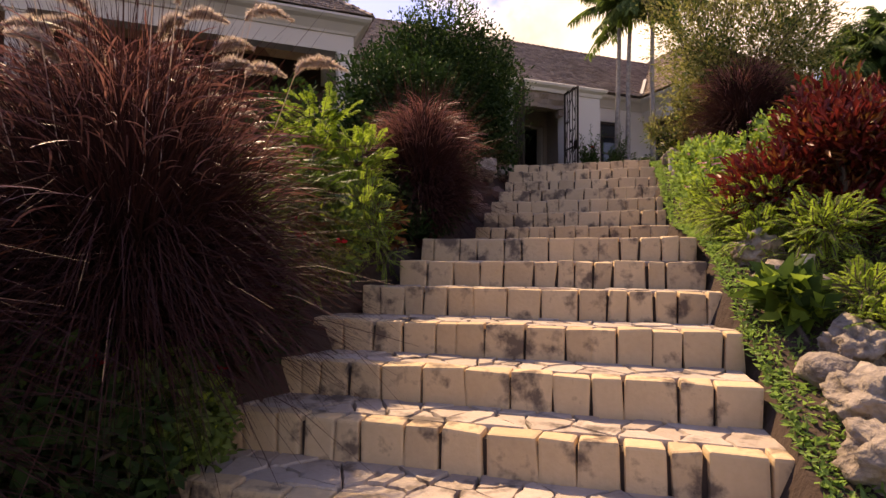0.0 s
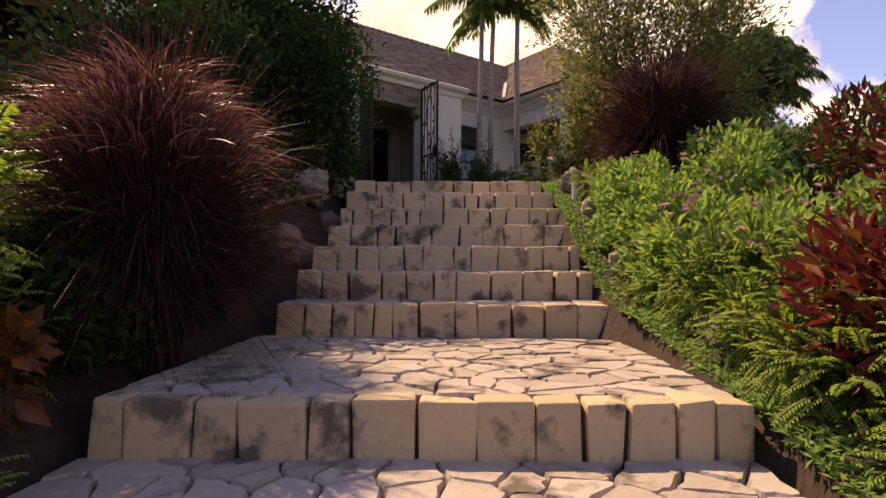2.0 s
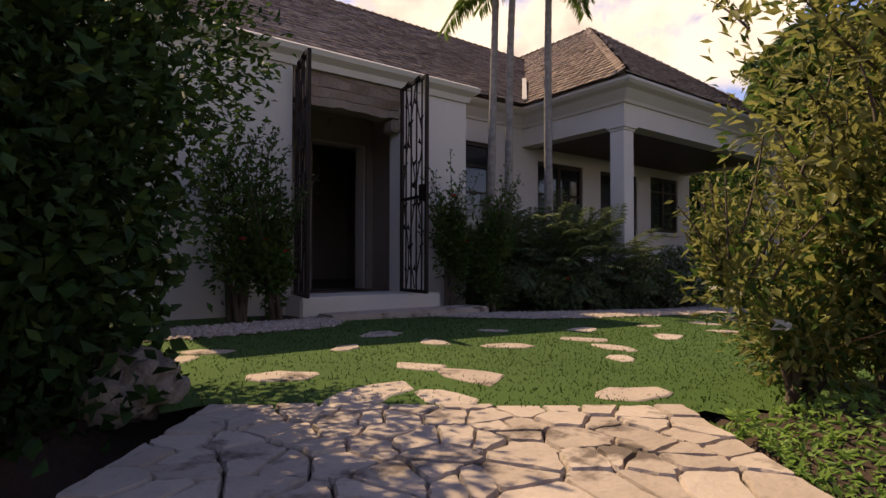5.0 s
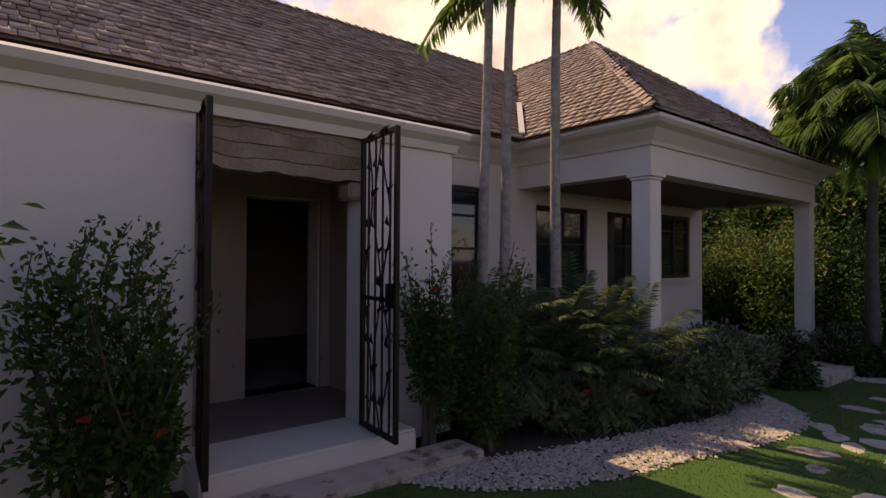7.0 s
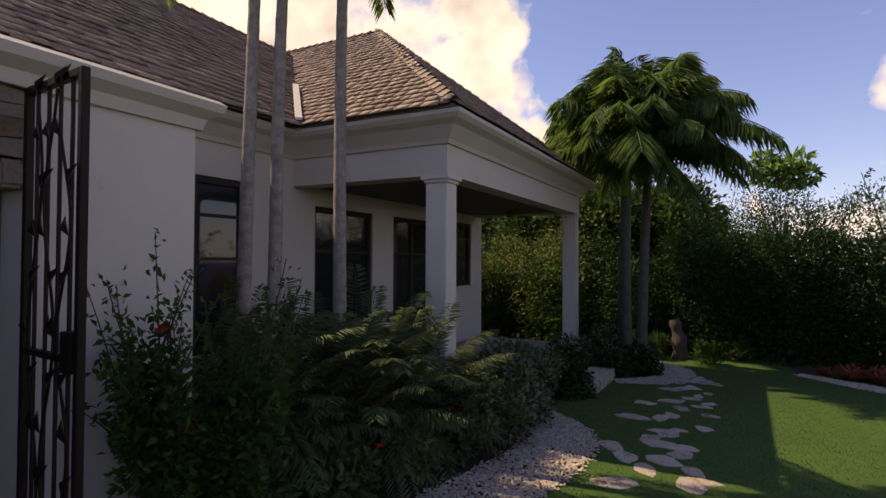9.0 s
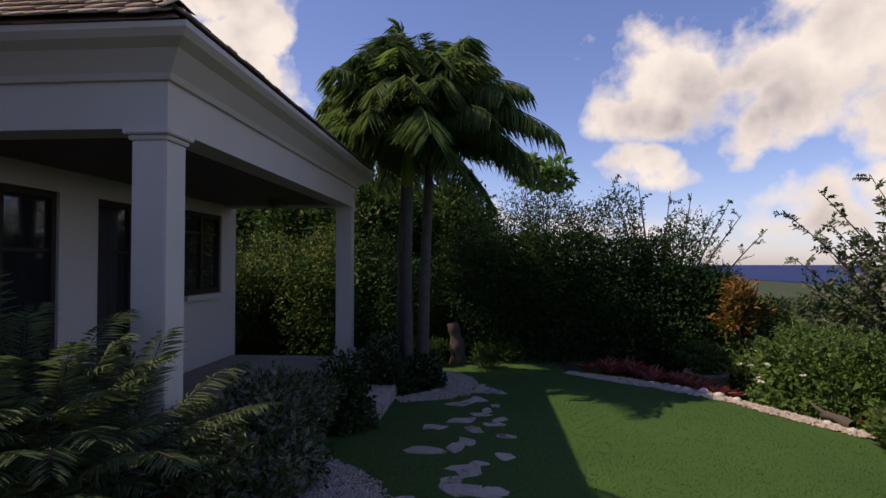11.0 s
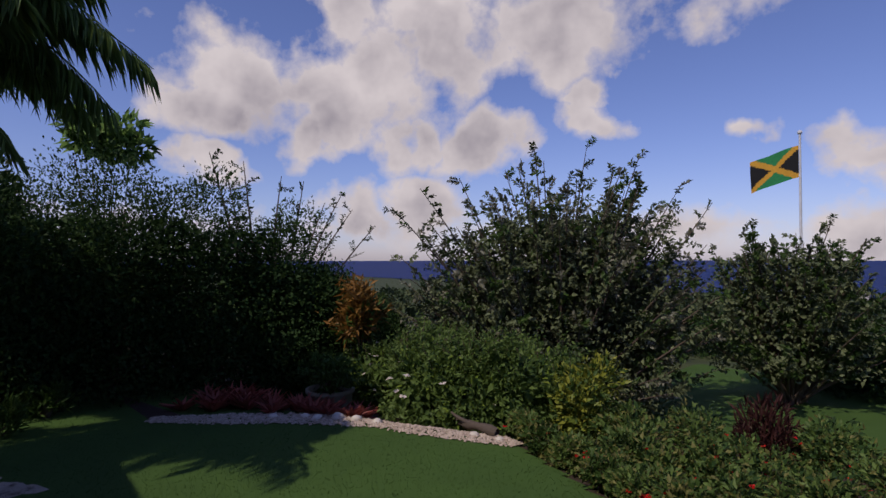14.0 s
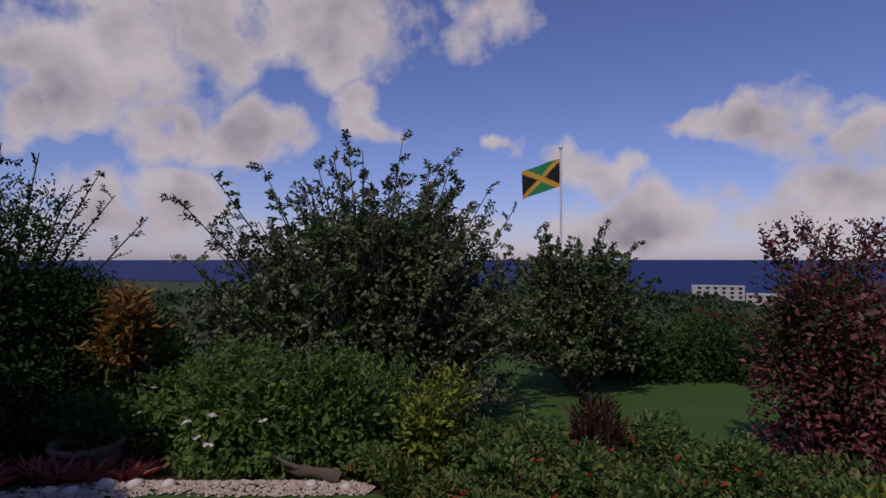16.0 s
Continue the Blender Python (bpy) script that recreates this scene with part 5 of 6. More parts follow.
# hedge and garden end
for x, y, r, h in ((18.2, 9.6, 1.1, 1.5), (18.4, 8.0, 1.2, 1.75), (18.5, 6.5, 1.3, 1.87), (18.3, 5.2, 1.25, 1.78), (18.0, 4.1, 1.1, 1.6), (17.9, 3.3, 0.9, 1.4), (19.8, 7.2, 1.2, 1.9), (17.9, 2.4, 0.8, 1.15)):
    shrub("hedge_bush", x, y, (r, r, h), 15000, 0.058, L_DARK, "dense dark clipped garden hedge", "hedge", "garden hedge", mix=[(L_MID, 0.2)], lobes=14, stems=5, shell=0.6, full=True)
for x, y in ((17.9, 11.0), (18.2, 12.6), (18.5, 14.2), (17.4, 13.4), (19.5, 11.5), (19.8, 13.5), (21.0, 9.8)):
    shrub("hedge_bush", x, y, (1.1, 1.1, 1.35), 7000, 0.075, L_MID, "bright green hedge beyond the porch", "hedge", "porch hedge", mix=[(L_OLIVE, 0.4)], lobes=14, stems=5, shell=0.6, full=True)
for x, y, r, h in ((20.6, 10.6, 1.7, 1.9), (21.8, 12.8, 1.9, 2.1), (20.8, 8.6, 1.4, 1.7), (23.2, 15.2, 2.2, 2.4), (19.2, 15.8, 1.6, 1.9), (24.0, 11.0, 2.0, 2.4)):
    shrub("tree", x, y, (r, r, h), 12000, 0.14, L_MID, "leafy tree behind the garden hedge", "tree", "background trees", mix=[(L_DARK, 0.8), (L_OLIVE, 0.2)], lobes=18, stems=9, lift=1.0, full=True)
shrub("frangipani", 19.8, 6.5, (0.7, 0.7, 0.5), 700, 0.2, L_PERI, "broad-leaved tree showing above hedge", "tree", lift=3.5, stems=10, lobes=9, shell=0.6, mix=[(L_MID, 0.5)])
limb_tree("wild_branches", 18.2, 4.4, [(17.8, 2.5, 5.1), (17.9, 2.9, 5.4), (17.9, 3.1, 5.7), (18.0, 3.8, 5.85), (18.0, 4.2, 5.9), (18.1, 4.8, 6.1), (18.2, 5.3, 6.2), (18.0, 3.4, 5.5), (18.3, 5.0, 5.9)],
          12, (0.9, 0.6, 1.57, 2.4, 3.1), 0.07, L_DARK, "thin wild shoots above the hedge", mix=[(L_MID, 0.4)], fill=0, spray=0.55, twigs=9, per=11, category="shrub")
shrub("croton", 16.75, 3.45, (0.42, 0.5, 0.4), 900, 0.17, L_ORANGE, "orange-yellow croton at the hedge end", group="orange crotons", mix=[(L_MID, 0.5)], twig=12, twig_len=0.3, lift=1.2, ratio=0.3, up=0.6)
limb_tree("tree", 15.8, -0.3, [(17.37, 2.42, 5.44), (17.2, 1.9, 5.8), (16.9, 1.2, 6.0), (16.3, -0.2, 6.75), (16.5, 0.4, 6.2), (15.6, -0.93, 6.65), (15.2, -1.2, 6.2), (14.8, -1.5, 6.5), (14.4, -2.3, 5.95), (14.1, -2.9, 5.6), (17.5, 2.2, 4.6), (15.9, 1.9, 4.9)],
          250, (3.7, 2.5, 1.02, 0.7, 5.0), 0.095, L_TREE, "broad garden tree with upright leafy shoots", mix=[(L_SILVER, 0.3), (L_MID, 0.35)], fill=13000, spray=0.55)
limb_tree("tree", 13.4, -4.9, [(13.4, -5.2, 5.05), (13.0, -5.9, 4.8), (13.8, -4.0, 4.9), (12.6, -6.5, 4.3)],
          95, (2.5, 2.0, 0.9, 1.1, 3.75), 0.1, L_TREE, "smaller round garden tree below the flag", mix=[(L_MID, 0.6)], fill=4500, spray=0.42)
for x, y, r, h in ((14.7, 3.55, 0.75, 0.6), (14.0, 3.1, 0.75, 0.62), (13.7, 2.2, 0.7, 0.6), (15.3, 2.9, 0.8, 0.75), (16.2, 3.3, 0.8, 0.7), (14.4, 2.3, 0.8, 0.7)):
    shrub("hibiscus", x, y, (r, r, h), 4200, 0.08, L_HIB, "dark green hibiscus with pale flowers", group="hibiscus bushes", mix=[(L_DARK, 0.3), (L_FERN, 0.2)], flowers=(F_WHITE, 15, 0.05), lobes=15, stems=8, twig=30, twig_len=0.28, full=True)
shrub("golden_bush", 13.0, 2.7, (0.48, 0.48, 0.58), 2400, 0.08, L_YELLOW, "yellow-green variegated bush at lawn edge", mix=[(L_MID, 0.4)], lobes=10)
for x, y, r, h in ((12.4, 2.7, 0.45, 0.4), (12.0, 3.2, 0.4, 0.3), (11.5, 3.0, 0.45, 0.36), (11.0, 3.4, 0.4, 0.3), (12.3, 1.7, 0.6, 0.5), (11.5, 1.9, 0.6, 0.45), (10.5, 3.2, 0.4, 0.3), (10.8, 2.5, 0.5, 0.36), (10.1, 2.6, 0.5, 0.34), (11.2, 1.2, 0.6, 0.42), (10.3, 1.6, 0.6, 0.4), (9.6, 2.3, 0.5, 0.36), (9.3, 1.3, 0.6, 0.4), (10.4, 0.6, 0.6, 0.4), (9.9, 3.3, 0.35, 0.26)):
    shrub("edging_plant", x, y, (r, r, h), 1700, 0.07, L_HIB, "mixed low edging plants with red flowers", group="edging plants", mix=[(L_OLIVE, 0.3), (L_DARK, 0.4)], flowers=(F_RED, 8, 0.03), lobes=8)
for i in range(11):
    x = 8.9 + 0.42 * i
    shrub("edging_plant", x, 6.25 - 0.318 * (x - 5.6) - 0.2, (0.3, 0.24, 0.2), 1100, 0.055, (L_HIB, L_MID)[i % 2], "mixed low edging plants with red flowers", group="edging plants", mix=[(L_OLIVE, 0.3)], flowers=(F_RED, 4, 0.03), lobes=8)
shrub("red_grass", 11.7, 1.1, (0.4, 0.4, 0.4), 900, 0.16, L_PURPLE, "dark purple-red leafy plant on bank", "plant", ratio=0.15, up=1.0)
shrub("pink_tree", 8.9, -1.2, (1.3, 1.3, 1.5), 9000, 0.085, L_PINK, "pink-leaved tree beside the lower lawn", "tree", mix=[(L_MID, 0.4), (L_DARK, 0.4)], lobes=18, stems=9, lift=0.9, twig=40, twig_len=0.4, full=True)
shrub("pale_shrub", 9.45, 3.6, (0.4, 0.4, 0.4), 800, 0.11, L_YELLOW, "pale green broad-leaved shrub at lawn edge", mix=[(L_MID, 0.4)], z=2.5)
for x, y, r in ((10.4, -15.8, 1.3), (8.8, -14.5, 0.9)):
    shrub("red_bush", x, y, (r, r, r * 0.7), 1600, 0.16, L_RED, "reddish flowering bush beyond lower lawn", group="red bushes", mix=[(L_MID, 0.9)])
for i, (x, y) in enumerate(((6.5, -10.5), (8.0, -11), (9.5, -11.3), (11, -11.2), (12.5, -11), (14, -11.3), (15.5, -10.5), (5.0, -9.5), (17, -9.5), (18, -7), (18.5, -4), (19, -1.5), (12.6, -6.9), (11.6, -7.4), (10.6, -7.8), (9.6, -8.2), (8.6, -8.4), (7.6, -7.8), (7.0, -6.6), (6.8, -5.2))):
    shrub("boundary_shrub", x, y, (1.2, 1.1, 0.75), 1500, 0.13, (L_DARK, L_MID)[i % 2], "clipped boundary hedge of the lower garden", "hedge", "boundary hedge", lobes=9, stems=3, full=True)

# path lights
def path_light(x, y, z):
    ob = thing("path_light", (x, y, z), "small pale cylindrical garden path light", "garden light", "path lights")
    for nm, pts, rad, m in (("body", [(0, 0, -0.05), (0, 0, 0.05), (0, 0, 0.09)], [0.028, 0.028, 0.028], TRIMW), ("rim", [(0, 0, 0.09), (0, 0, 0.096), (0, 0, 0.104), (0, 0, 0.105)], [0.028, 0.034, 0.034, 0.004], TRIMW), ("spike", [(0, 0, -0.12), (0, 0, -0.08), (0, 0, -0.05)], [0.004, 0.012, 0.016], IRON)):
        place(nm, mesh_np(nm, *tube(pts, rad, 16), m, True), ob)


for s, w in ((6.9, 0.80), (3.2, 1.02)):
    px, py = at_stair(s, w)
    path_light(px, py, float(terrain(np.array(px), np.array(py))) + 0.04)

# bromeliad bed
for i in range(40):
    u, v = rng.uniform(0, 1), rng.uniform(0.12, 0.9)
    x, y = 14.9 + 1.9 * u + 0.45 * v, 4.55 + 1.75 * u - 0.75 * v
    ob = thing("bromeliad", (x, y, gz(x, y)), "dark red bromeliad rosette in gravel bed", "plant", "bromeliads")
    n = 16
    a = np.arange(n) * 2.4
    w0 = np.stack([np.cos(a), np.sin(a), rng.uniform(0.5, 1.6, n)], 1)
    place("rosette", mesh_np("rosette", *leaves(np.zeros((n, 3)), w0, np.tile([0, 0, 1.0], (n, 1)), rng.uniform(0.2, 0.34, n), np.full(n, 0.05), 0.4), L_BROM), ob)
for x, y, r in ((14.85, 4.62, 0.07), (15.05, 4.75, 0.08), (15.2, 4.95, 0.07), (15.4, 5.0, 0.06), (14.6, 4.5, 0.06), (15.65, 5.3, 0.06), (13.5, 4.0, 0.05), (13.2, 3.92, 0.05)):
    rock(x, y, r, TRIMW, "white_stone", "small white stone edging the bed", "white edging stones", 0.7, 0.2)
pot = thing("plant_pot", (16.0, 4.35, gz(16.0, 4.35)), "large round weathered clay plant pot", "pot")
prof = [(0.17, 0), (0.26, 0.10), (0.30, 0.22), (0.30, 0.32), (0.33, 0.35), (0.33, 0.40), (0.29, 0.40), (0.27, 0.33)]
ang = np.linspace(0, 2 * np.pi, 28, endpoint=False)
pv = np.concatenate([np.stack([r * np.cos(ang), r * np.sin(ang), np.full(28, h)], 1) for r, h in prof])
i, j = np.meshgrid(np.arange(len(prof) - 1), np.arange(28), indexing="ij")
place("body", mesh_np("body", pv, np.stack([i * 28 + j, i * 28 + (j + 1) % 28, (i + 1) * 28 + (j + 1) % 28, (i + 1) * 28 + j], -1).reshape(-1, 4), CLAY, True), pot)
part("soil", boxes((-0.19, -0.19, 0.28, 0.19, 0.19, 0.34)), SOIL, pot)
shrub("potted_shrub", 16.0, 4.35, (0.5, 0.5, 0.35), 900, 0.08, L_MID, "spreading green shrub growing in pot", z=gz(16, 4.35) + 0.35)
t = np.linspace(0, 1, 14)
logp = np.stack([t * 0.95, 0.1 * np.sin(t * 4), 0.06 + 0.03 * np.sin(t * 7)], 1)
lv, lf = joined([tube(logp, 0.055 * (1 - 0.5 * t) + 0.01 * np.sin(t * 20), 9), tube(logp[4:9] + np.linspace(0, 1, 5)[:, None] * [0.05, 0.1, 0.12], np.linspace(0.03, 0.012, 5), 6)])
log = place("driftwood_log", mesh_np("driftwood_log", lv, lf, DRIFT, True))
log.location, log.rotation_euler = (13.3, 3.86, gz(13.4, 3.9)), (0, 0, -0.15)
tagged(log, "weathered driftwood log at lawn edge", "log")
t = np.linspace(0, 1, 16)
stump = place("tree_stump", mesh_np("tree_stump", *tube(np.stack([-0.10 * t, 0.12 * t**2, 0.85 * t - 0.05], 1), 0.17 - 0.08 * t + 0.015 * np.sin(t * 16), 12), DRIFT, True))
stump.location = (17.3, 8.35, gz(17.3, 8.35))
tagged(stump, "tall grey broken tree stump at hedge", "stump")
for x, y in ((17.0, 8.8), (16.9, 7.9), (17.3, 9.4), (17.5, 7.4)):
    shrub("bed_plant", x, y, (0.3, 0.3, 0.25), 600, 0.11, L_MID, "low strappy plants before the hedge", group="hedge bed plants", ratio=0.2, up=1.0)

# flag
fp = thing("flagpole", (16.75, -16.36, gz(16.75, -16.36)), "white flagpole flying a black green gold flag", "flagpole")
fh = 9.35 - gz(16.75, -16.36)
place("pole", mesh_np("pole", *tube([(0, 0, 0), (0, 0, fh * 0.5), (0, 0, fh)], [0.06, 0.05, 0.04], 10), POLE, True), fp)
bm = bmesh.new()
bmesh.ops.create_uvsphere(bm, u_segments=12, v_segments=8, radius=0.09)
bmesh.ops.translate(bm, verts=bm.verts, vec=(0, 0, fh + 0.05))
part("finial", bm, POLE, fp)
nu, nv = 40, 24
U, V = np.meshgrid(np.linspace(0, 1, nu), np.linspace(0, 1, nv), indexing="ij")
wave = 0.12 * np.sin(U * 8 + V * 1.5) * U
fx, fy = 1.75 * U * 0.94, wave
fz = fh - 0.45 - 1.25 * V - 0.55 * U**1.2
fv = np.stack([fx * 0.92 + 0.05, fx * 0.35 + fy, fz], -1).reshape(-1, 3)
i, j = np.meshgrid(np.arange(nu - 1), np.arange(nv - 1), indexing="ij")
ff = np.stack([i * nv + j, (i + 1) * nv + j, (i + 1) * nv + j + 1, i * nv + j + 1], -1).reshape(-1, 4)
cu, cv = ((i + 0.5) / (nu - 1)).ravel(), ((j + 0.5) / (nv - 1)).ravel()
gold = np.minimum(np.abs(cu - cv), np.abs(cu + cv - 1)) < 0.10
side = np.abs(cu - 0.5) > np.abs(cv - 0.5)
for nm, k, m in (("saltire", gold, FL_GOLD), ("black_field", ~gold & side, FL_BLACK), ("green_field", ~gold & ~side, FL_GREEN)):
    place(nm, mesh_np(nm, fv, ff[k], m, True), fp)


# ---- gravel, stepping stones, grass ----
def pebbles(name, pts, r0, r1, label):
    n = len(pts)
    oc = np.array([(1, 0, 0), (0, 1, 0), (-1, 0, 0), (0, -1, 0), (0.4, 0.3, 0.8), (-0.5, -0.2, 0.75)])
    of = np.array([(0, 1, 4), (1, 2, 5), (1, 5, 4), (2, 3, 5), (3, 0, 4), (3, 4, 5)])
    r = rng.uniform(r0, r1, n)
    a = rng.uniform(0, 6.28, n)
    sq = rng.uniform(0.6, 1.2, (n, 6, 1))
    v = oc[None] * sq * r[:, None, None] * np.array([1, 0.8, 0.7])
    c, s = np.cos(a)[:, None], np.sin(a)[:, None]
    v = np.stack([v[..., 0] * c - v[..., 1] * s, v[..., 0] * s + v[..., 1] * c, v[..., 2]], -1) + pts[:, None]
    f = (np.arange(n)[:, None, None] * 6 + of).reshape(-1, 3)
    return tagged(new(name, mesh_np(name, v, f, PEBBLE)), label, "gravel", kind="stuff")


def band_points(line, width, n):
    line = np.array(line)
    seg = np.linalg.norm(np.diff(line, axis=0), axis=1)
    L = np.concatenate([[0], np.cumsum(seg)])
    u = rng.uniform(0, L[-1], n)
    x, y = np.interp(u, L, line[:, 0]), np.interp(u, L, line[:, 1])
    k = np.clip(np.searchsorted(L, u) - 1, 0, len(seg) - 1)
    d = np.diff(line, axis=0)[k] / seg[k][:, None]
    w = (rng.uniform(-0.5, 0.5, n) + rng.normal(size=n) * 0.05) * np.interp(u / L[-1], [0, 0.2, 0.8, 1], [0.6, 1, 1, 0.5]) * width
    x, y = x - d[:, 1] * w, y + d[:, 0] * w
    return np.stack([x, y, ground(x, y) + 0.018 + rng.uniform(0, 0.014, n)], 1)


def smooth_line(pts, n=60):
    pts = np.array(pts, float)
    t = np.linspace(0, len(pts) - 1, n)
    q = np.stack([np.interp(t, np.arange(len(pts)), pts[:, i]) for i in range(2)], 1)
    for _ in range(14):
        q[1:-1] = (q[:-2] + 2 * q[1:-1] + q[2:]) / 4
    return q


BED_1 = smooth_line([(6.9, 9.95), (7.3, 9.5), (8.0, 9.25), (9.4, 9.05), (10.2, 8.88), (10.95, 8.9), (11.5, 9.15), (11.85, 9.5)])
BED_2 = smooth_line([(14.3, 9.05), (14.6, 8.5), (15.2, 8.25), (15.9, 8.3), (16.4, 8.7), (16.5, 9.1)])
BED_3 = smooth_line([(13.0, 3.85), (13.8, 4.15), (14.7, 4.5), (15.4, 5.1), (16.0, 5.8), (16.55, 6.45)])
BED_4 = smooth_line([(3.3, 9.42), (4.1, 9.45), (4.8, 9.42), (5.35, 9.5), (5.65, 9.85)])
pebbles("gravel_bed", band_points(BED_1, 0.68, 12500), 0.010, 0.024, "pale pebble border round the house bed")
pebbles("gravel_bed", band_points(BED_2, 0.5, 4200), 0.011, 0.025, "pale pebble border round the palms")
pebbles("gravel_bed", band_points(BED_3, 0.42, 4200), 0.012, 0.028, "pale pebble border of the bromeliad bed")
pebbles("gravel_bed", band_points(BED_4, 0.6, 4200), 0.011, 0.026, "pale pebble border beside the entrance")
bm = bmesh.new()
for line, inner in ((BED_1, [(12.9, 9.95), (10.4, 9.98), (10.4, 12.0), (7.9, 12.0), (7.6, 9.9)]), (BED_2, [(16.5, 9.9), (14.4, 9.9)]), (BED_3, [(18.5, 6.6), (18.5, 3.0), (13.5, 3.2)]), (BED_4, [(5.5, 10.45), (3.0, 10.45)])):
    poly = [*map(tuple, line), *inner]
    bm.faces.new([bm.verts.new((x, y, gz(x, y) + 0.016)) for x, y in poly])
bmesh.ops.triangulate(bm, faces=bm.faces)
tagged(part("mulch_beds", bm, SOIL), "dark mulch of the planting beds", "mulch", kind="structure")


def stepping_stone(x, y, r, turn):
    bm = bmesh.new()
    n = 9
    a = np.linspace(0, 2 * np.pi, n, endpoint=False) + rng.uniform(-0.25, 0.25, n)
    rr = r * rng.uniform(0.65, 1.15, n)
    z = gz(x, y)
    rings = []
    for k, h in ((1.0, 0.0), (1.0, 0.013), (0.93, 0.018)):
        rings.append([bm.verts.new((x + k * (rr[i] * math.cos(a[i]) * 1.25 * math.cos(turn) - rr[i] * 0.8 * math.sin(a[i]) * math.sin(turn)), y + k * (rr[i] * math.cos(a[i]) * 1.25 * math.sin(turn) + rr[i] * 0.8 * math.sin(a[i]) * math.cos(turn)), z + h)) for i in range(n)])
    for p, q in zip(rings, rings[1:]):
        for i in range(n):
            bm.faces.new((p[i], p[(i + 1) % n], q[(i + 1) % n], q[i]))
    bm.faces.new(rings[-1])
    tagged(part("stepping_stone", bm, FLAG), "flat irregular pale stepping stone in lawn", "stepping stone", "stepping stones")


STONES_STEPS = [(4.45, 7.61), (4.61, 7.11), (3.71, 7.92), (3.83, 8.19), (5.07, 8.19), (5.57, 8.69), (6.02, 7.78), (6.74, 7.74), (6.59, 7.37), (6.25, 7.08), (5.49, 6.50), (4.05, 8.33), (4.32, 8.52), (5.09, 7.45), (5.16, 7.14), (4.82, 6.86),
                (5.7, 8.15), (6.5, 8.5), (7.3, 8.2), (7.5, 7.55), (8.1, 8.1), (8.3, 7.5), (8.9, 8.0), (9.2, 7.55), (9.6, 8.1)]
STONES_PATH = [(10.50, 8.09), (10.05, 8.24), (10.31, 7.70), (13.05, 8.44), (13.36, 8.13), (11.00, 8.47), (11.30, 8.07), (10.80, 7.96), (10.74, 8.27), (11.78, 8.07), (12.23, 8.46), (14.15, 8.21), (14.93, 8.05), (14.99, 7.8), (14.42, 7.95)]
for x, y in STONES_STEPS:
    stepping_stone(x, y, rng.uniform(0.11, 0.19), rng.uniform(0, 3))
for x, y in STONES_PATH:
    stepping_stone(x, y, rng.uniform(0.13, 0.18), rng.uniform(0, 3))
for i in range(26):
    x = 10.4 + 5.4 * i / 25
    stepping_stone(x, float(np.interp(x, [10.4, 12, 14, 16], [7.75, 7.85, 7.9, 8.0])) + rng.uniform(-0.3, 0.35), rng.uniform(0.08, 0.14), rng.uniform(0, 3))

n = 90000
x, y = rng.uniform(3.3, 17.5, n), rng.uniform(4.0, 10.3, n)
near = rng.random(n) < np.clip(1.3 - np.hypot(x - 9, y - 7) / 9, 0.25, 1)
ok = on_lawn(x, y) & near
for line in (BED_1, BED_2, BED_3, BED_4):
    ok &= np.min(np.hypot(x[:, None] - line[None, ::4, 0], y[:, None] - line[None, ::4, 1]), axis=1) > 0.28
x, y = x[ok], y[ok]
b = np.stack([x, y, ground(x, y) + 0.008], 1)
w0 = rng.normal(size=(len(x), 3)) * [0.5, 0.5, 0] + [0, 0, 1]
tagged(new("lawn_grass", mesh_np("lawn_grass", *leaves(b, w0, rng.normal(size=(len(x), 3)), rng.uniform(0.012, 0.022, len(x)), np.full(len(x), 0.006)), BLADE)), "short blades of the mown lawn", "grass", kind="stuff")
n = 52000
s, w = rng.uniform(-0.5, 8.1, n), 0.63 + 2.8 * rng.random(n) ** 1.6
x, y = at_stair(s, w)
b = np.stack([x, y, terrain(x, y)], 1)
tagged(new("ground_litter", mesh_np("ground_litter", *leaves(b, rng.normal(size=(n, 3)) * [1, 1, 0.35] + [0, 0, 0.3], rng.normal(size=(n, 3)) + [0, 0, 1], rng.uniform(0.018, 0.05, n), rng.uniform(0.008, 0.018, n)), L_PERI)), "small leaves covering the sunny bank", "ground cover", kind="stuff")

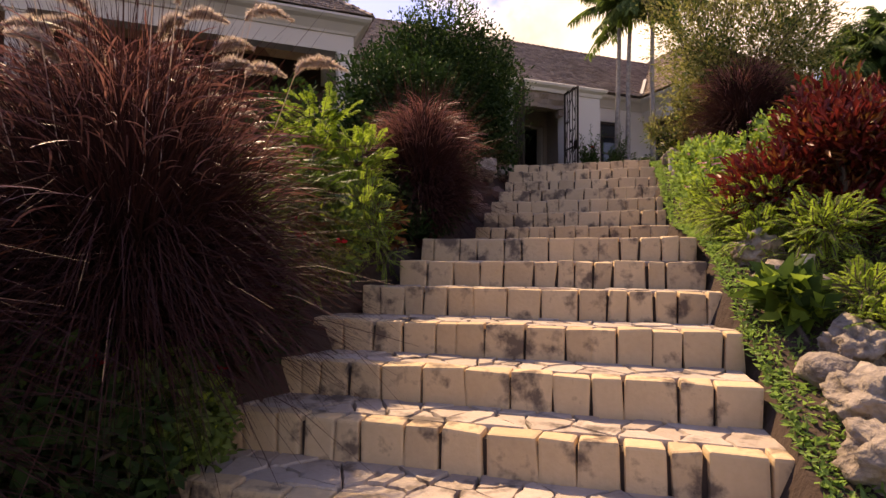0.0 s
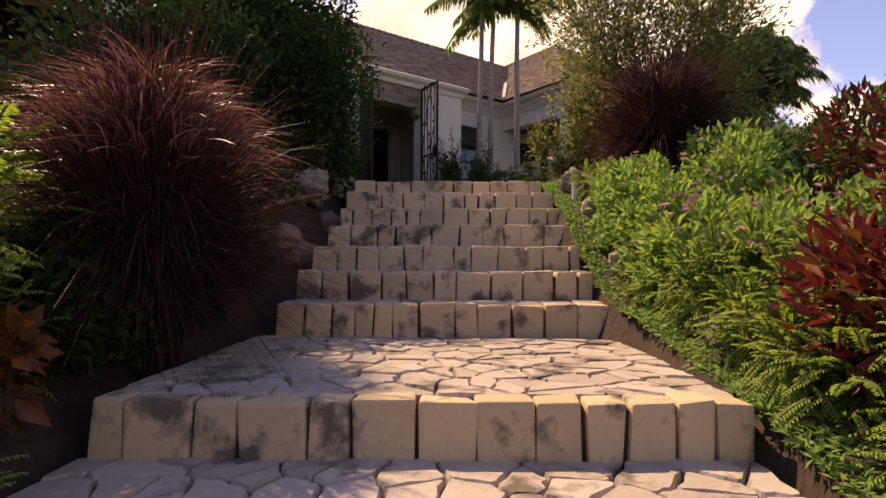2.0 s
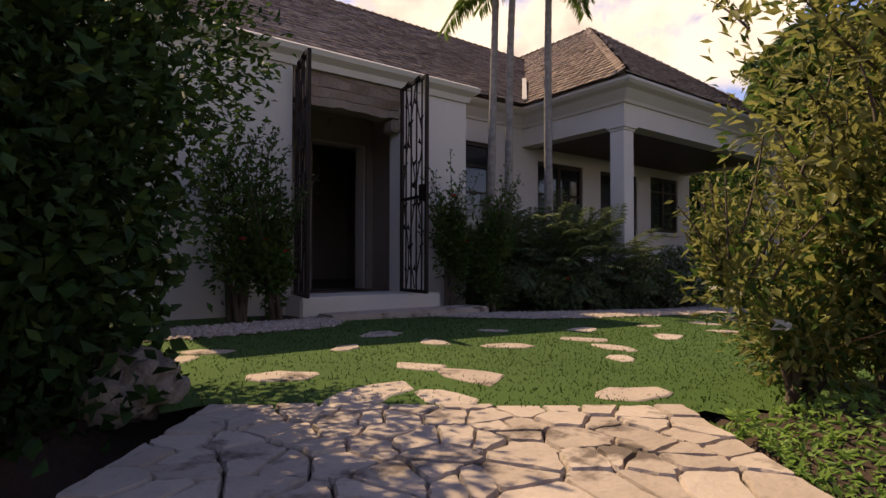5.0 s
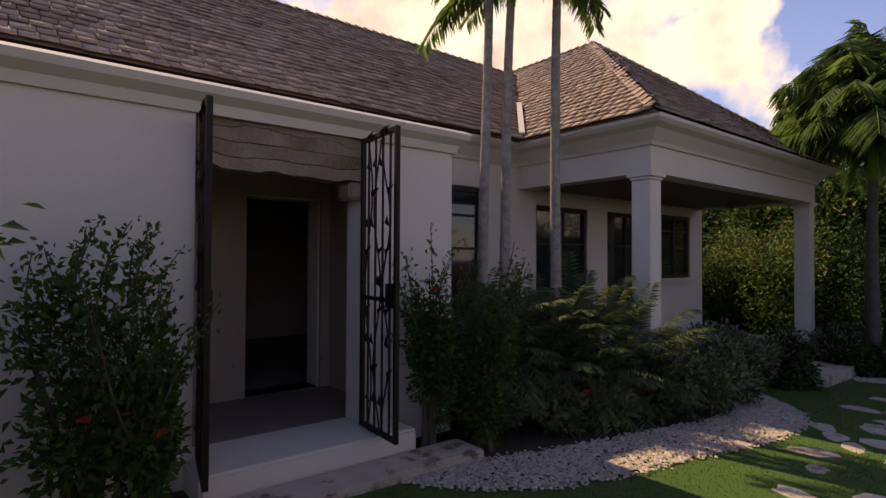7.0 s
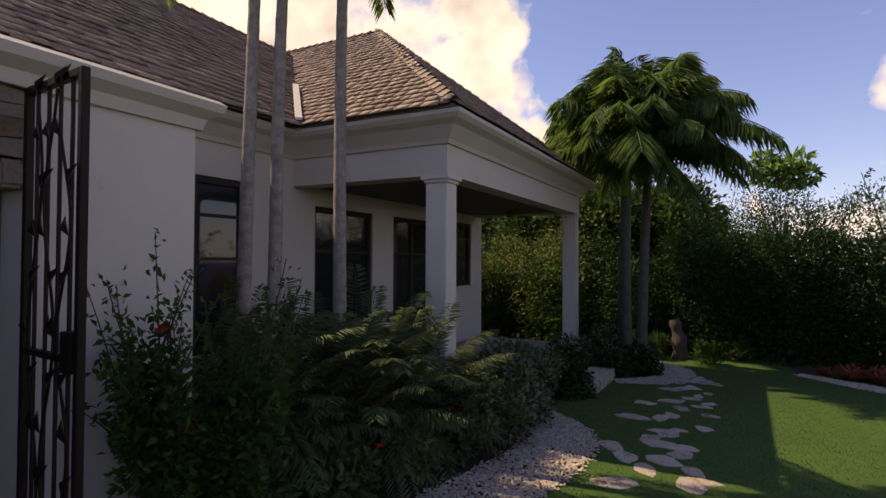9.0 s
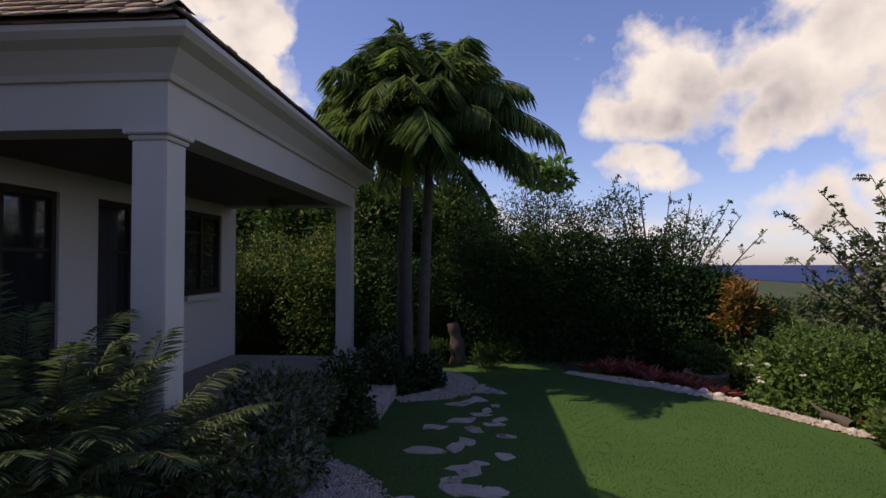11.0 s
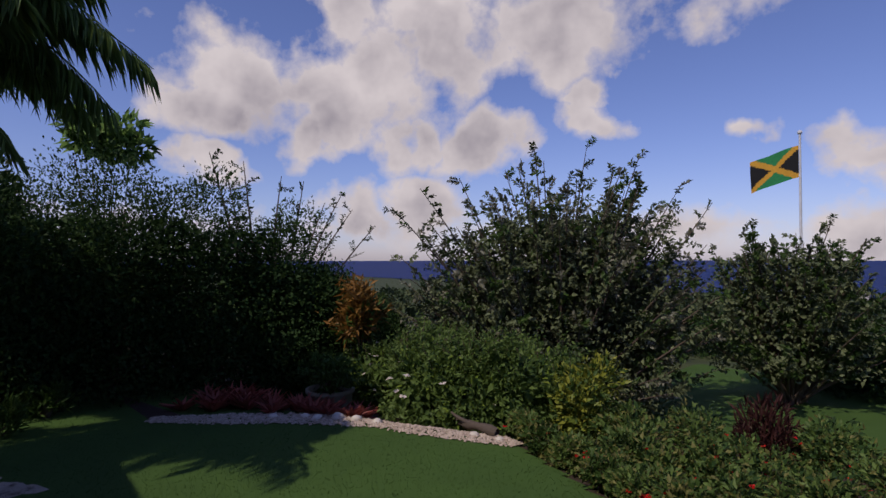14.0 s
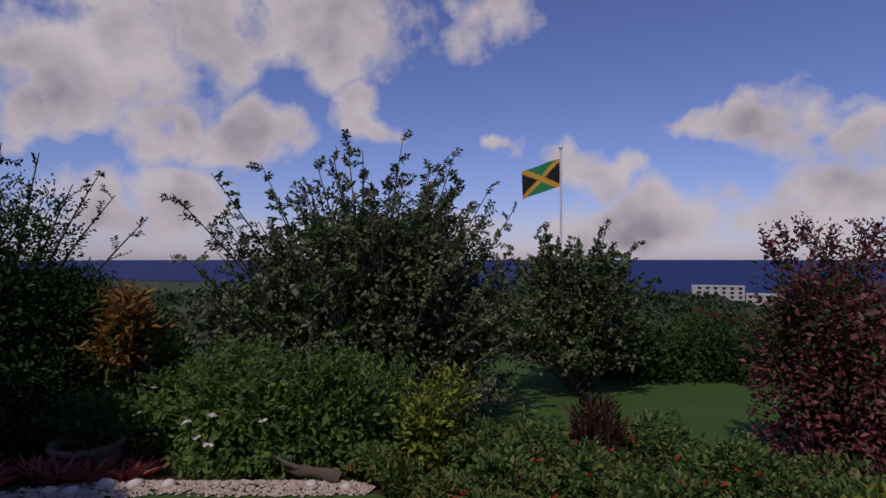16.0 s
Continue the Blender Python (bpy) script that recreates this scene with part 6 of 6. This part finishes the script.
# ---- far country ----
n = 1500
d = 22 * (380 / 22) ** rng.random(n)
a = rng.uniform(-2.75, 0.25, n)
cx, cy = 9 + d * np.cos(a), -2 + d * np.sin(a)
ok = (cy < -13) | (cx > 23)
cx, cy, d = cx[ok], cy[ok], d[ok]
r = rng.uniform(0.9, 1.9, len(cx)) * np.clip(d / 60, 0.8, 2.2)
m = 46
q = unit(rng.normal(size=(len(cx), m, 3))) * rng.uniform(0.5, 1.0, (len(cx), m, 1)) * r[:, None, None] * np.array([1, 1, 0.75])
q[..., 2] = np.abs(q[..., 2])
p = (q + np.stack([cx, cy, ground(cx, cy)], 1)[:, None]).reshape(-1, 3)
sz = np.repeat(r * 0.42, m)
tagged(new("far_woods", mesh_np("far_woods", *leaves(p, rng.normal(size=p.shape), unit(q.reshape(-1, 3)) + rng.normal(size=p.shape) * 0.4, sz, sz * 0.7), L_WOODS)), "dark green woods stretching to the coast", "woods", kind="stuff")


def coast_block(x, y, w, h, storeys, turn):
    z = gz(x, y)
    ob = thing("coast_building", (x, y, z), "white flat-roofed building by the shore", "building", "coast buildings")
    ob.rotation_euler = (0, 0, turn)
    part("wall", boxes((-w / 2, -6, 0, w / 2, 6, h)), WHITEWALL, ob)
    part("roof", boxes((-w / 2 - 0.3, -6.3, h, w / 2 + 0.3, 6.3, h + 0.5)), WHITEWALL, ob)
    for k in range(storeys):
        for i in range(int(w / 4)):
            xx = -w / 2 + 2 + i * 4
            part("window", boxes((xx - 0.8, 6.0, k * h / storeys + 0.9, xx + 0.8, 6.05, k * h / storeys + 2.3)), GLASS, ob)


for px, py, w, h, st in ((12, -335, 26, 7, 3), (-10, -333, 16, 5, 2), (-24, -332, 18, 4.5, 2), (-42, -330, 20, 3.5, 1), (92, -330, 16, 6, 2), (200, -250, 14, 6, 2)):
    coast_block(px, py, w, h, st, math.atan2(-(px - 10), (py + 10)) + math.pi)
fence = thing("garden_bench", (13.1, -7.6, gz(13.1, -7.6)), "white slatted garden bench on lower lawn", "bench")
for z in (0.42, 0.62, 0.8):
    part("slat", boxes((-0.4, -0.03 if z > 0.5 else -0.4, z, 0.4, 0.0, z + 0.05)), WHITEWALL, fence)
for sx in (-0.35, 0.35):
    part("leg", boxes((sx - 0.03, -0.4, 0, sx + 0.03, -0.34, 0.419), (sx - 0.03, -0.06, 0, sx + 0.03, 0.0, 0.419)), WHITEWALL, fence)
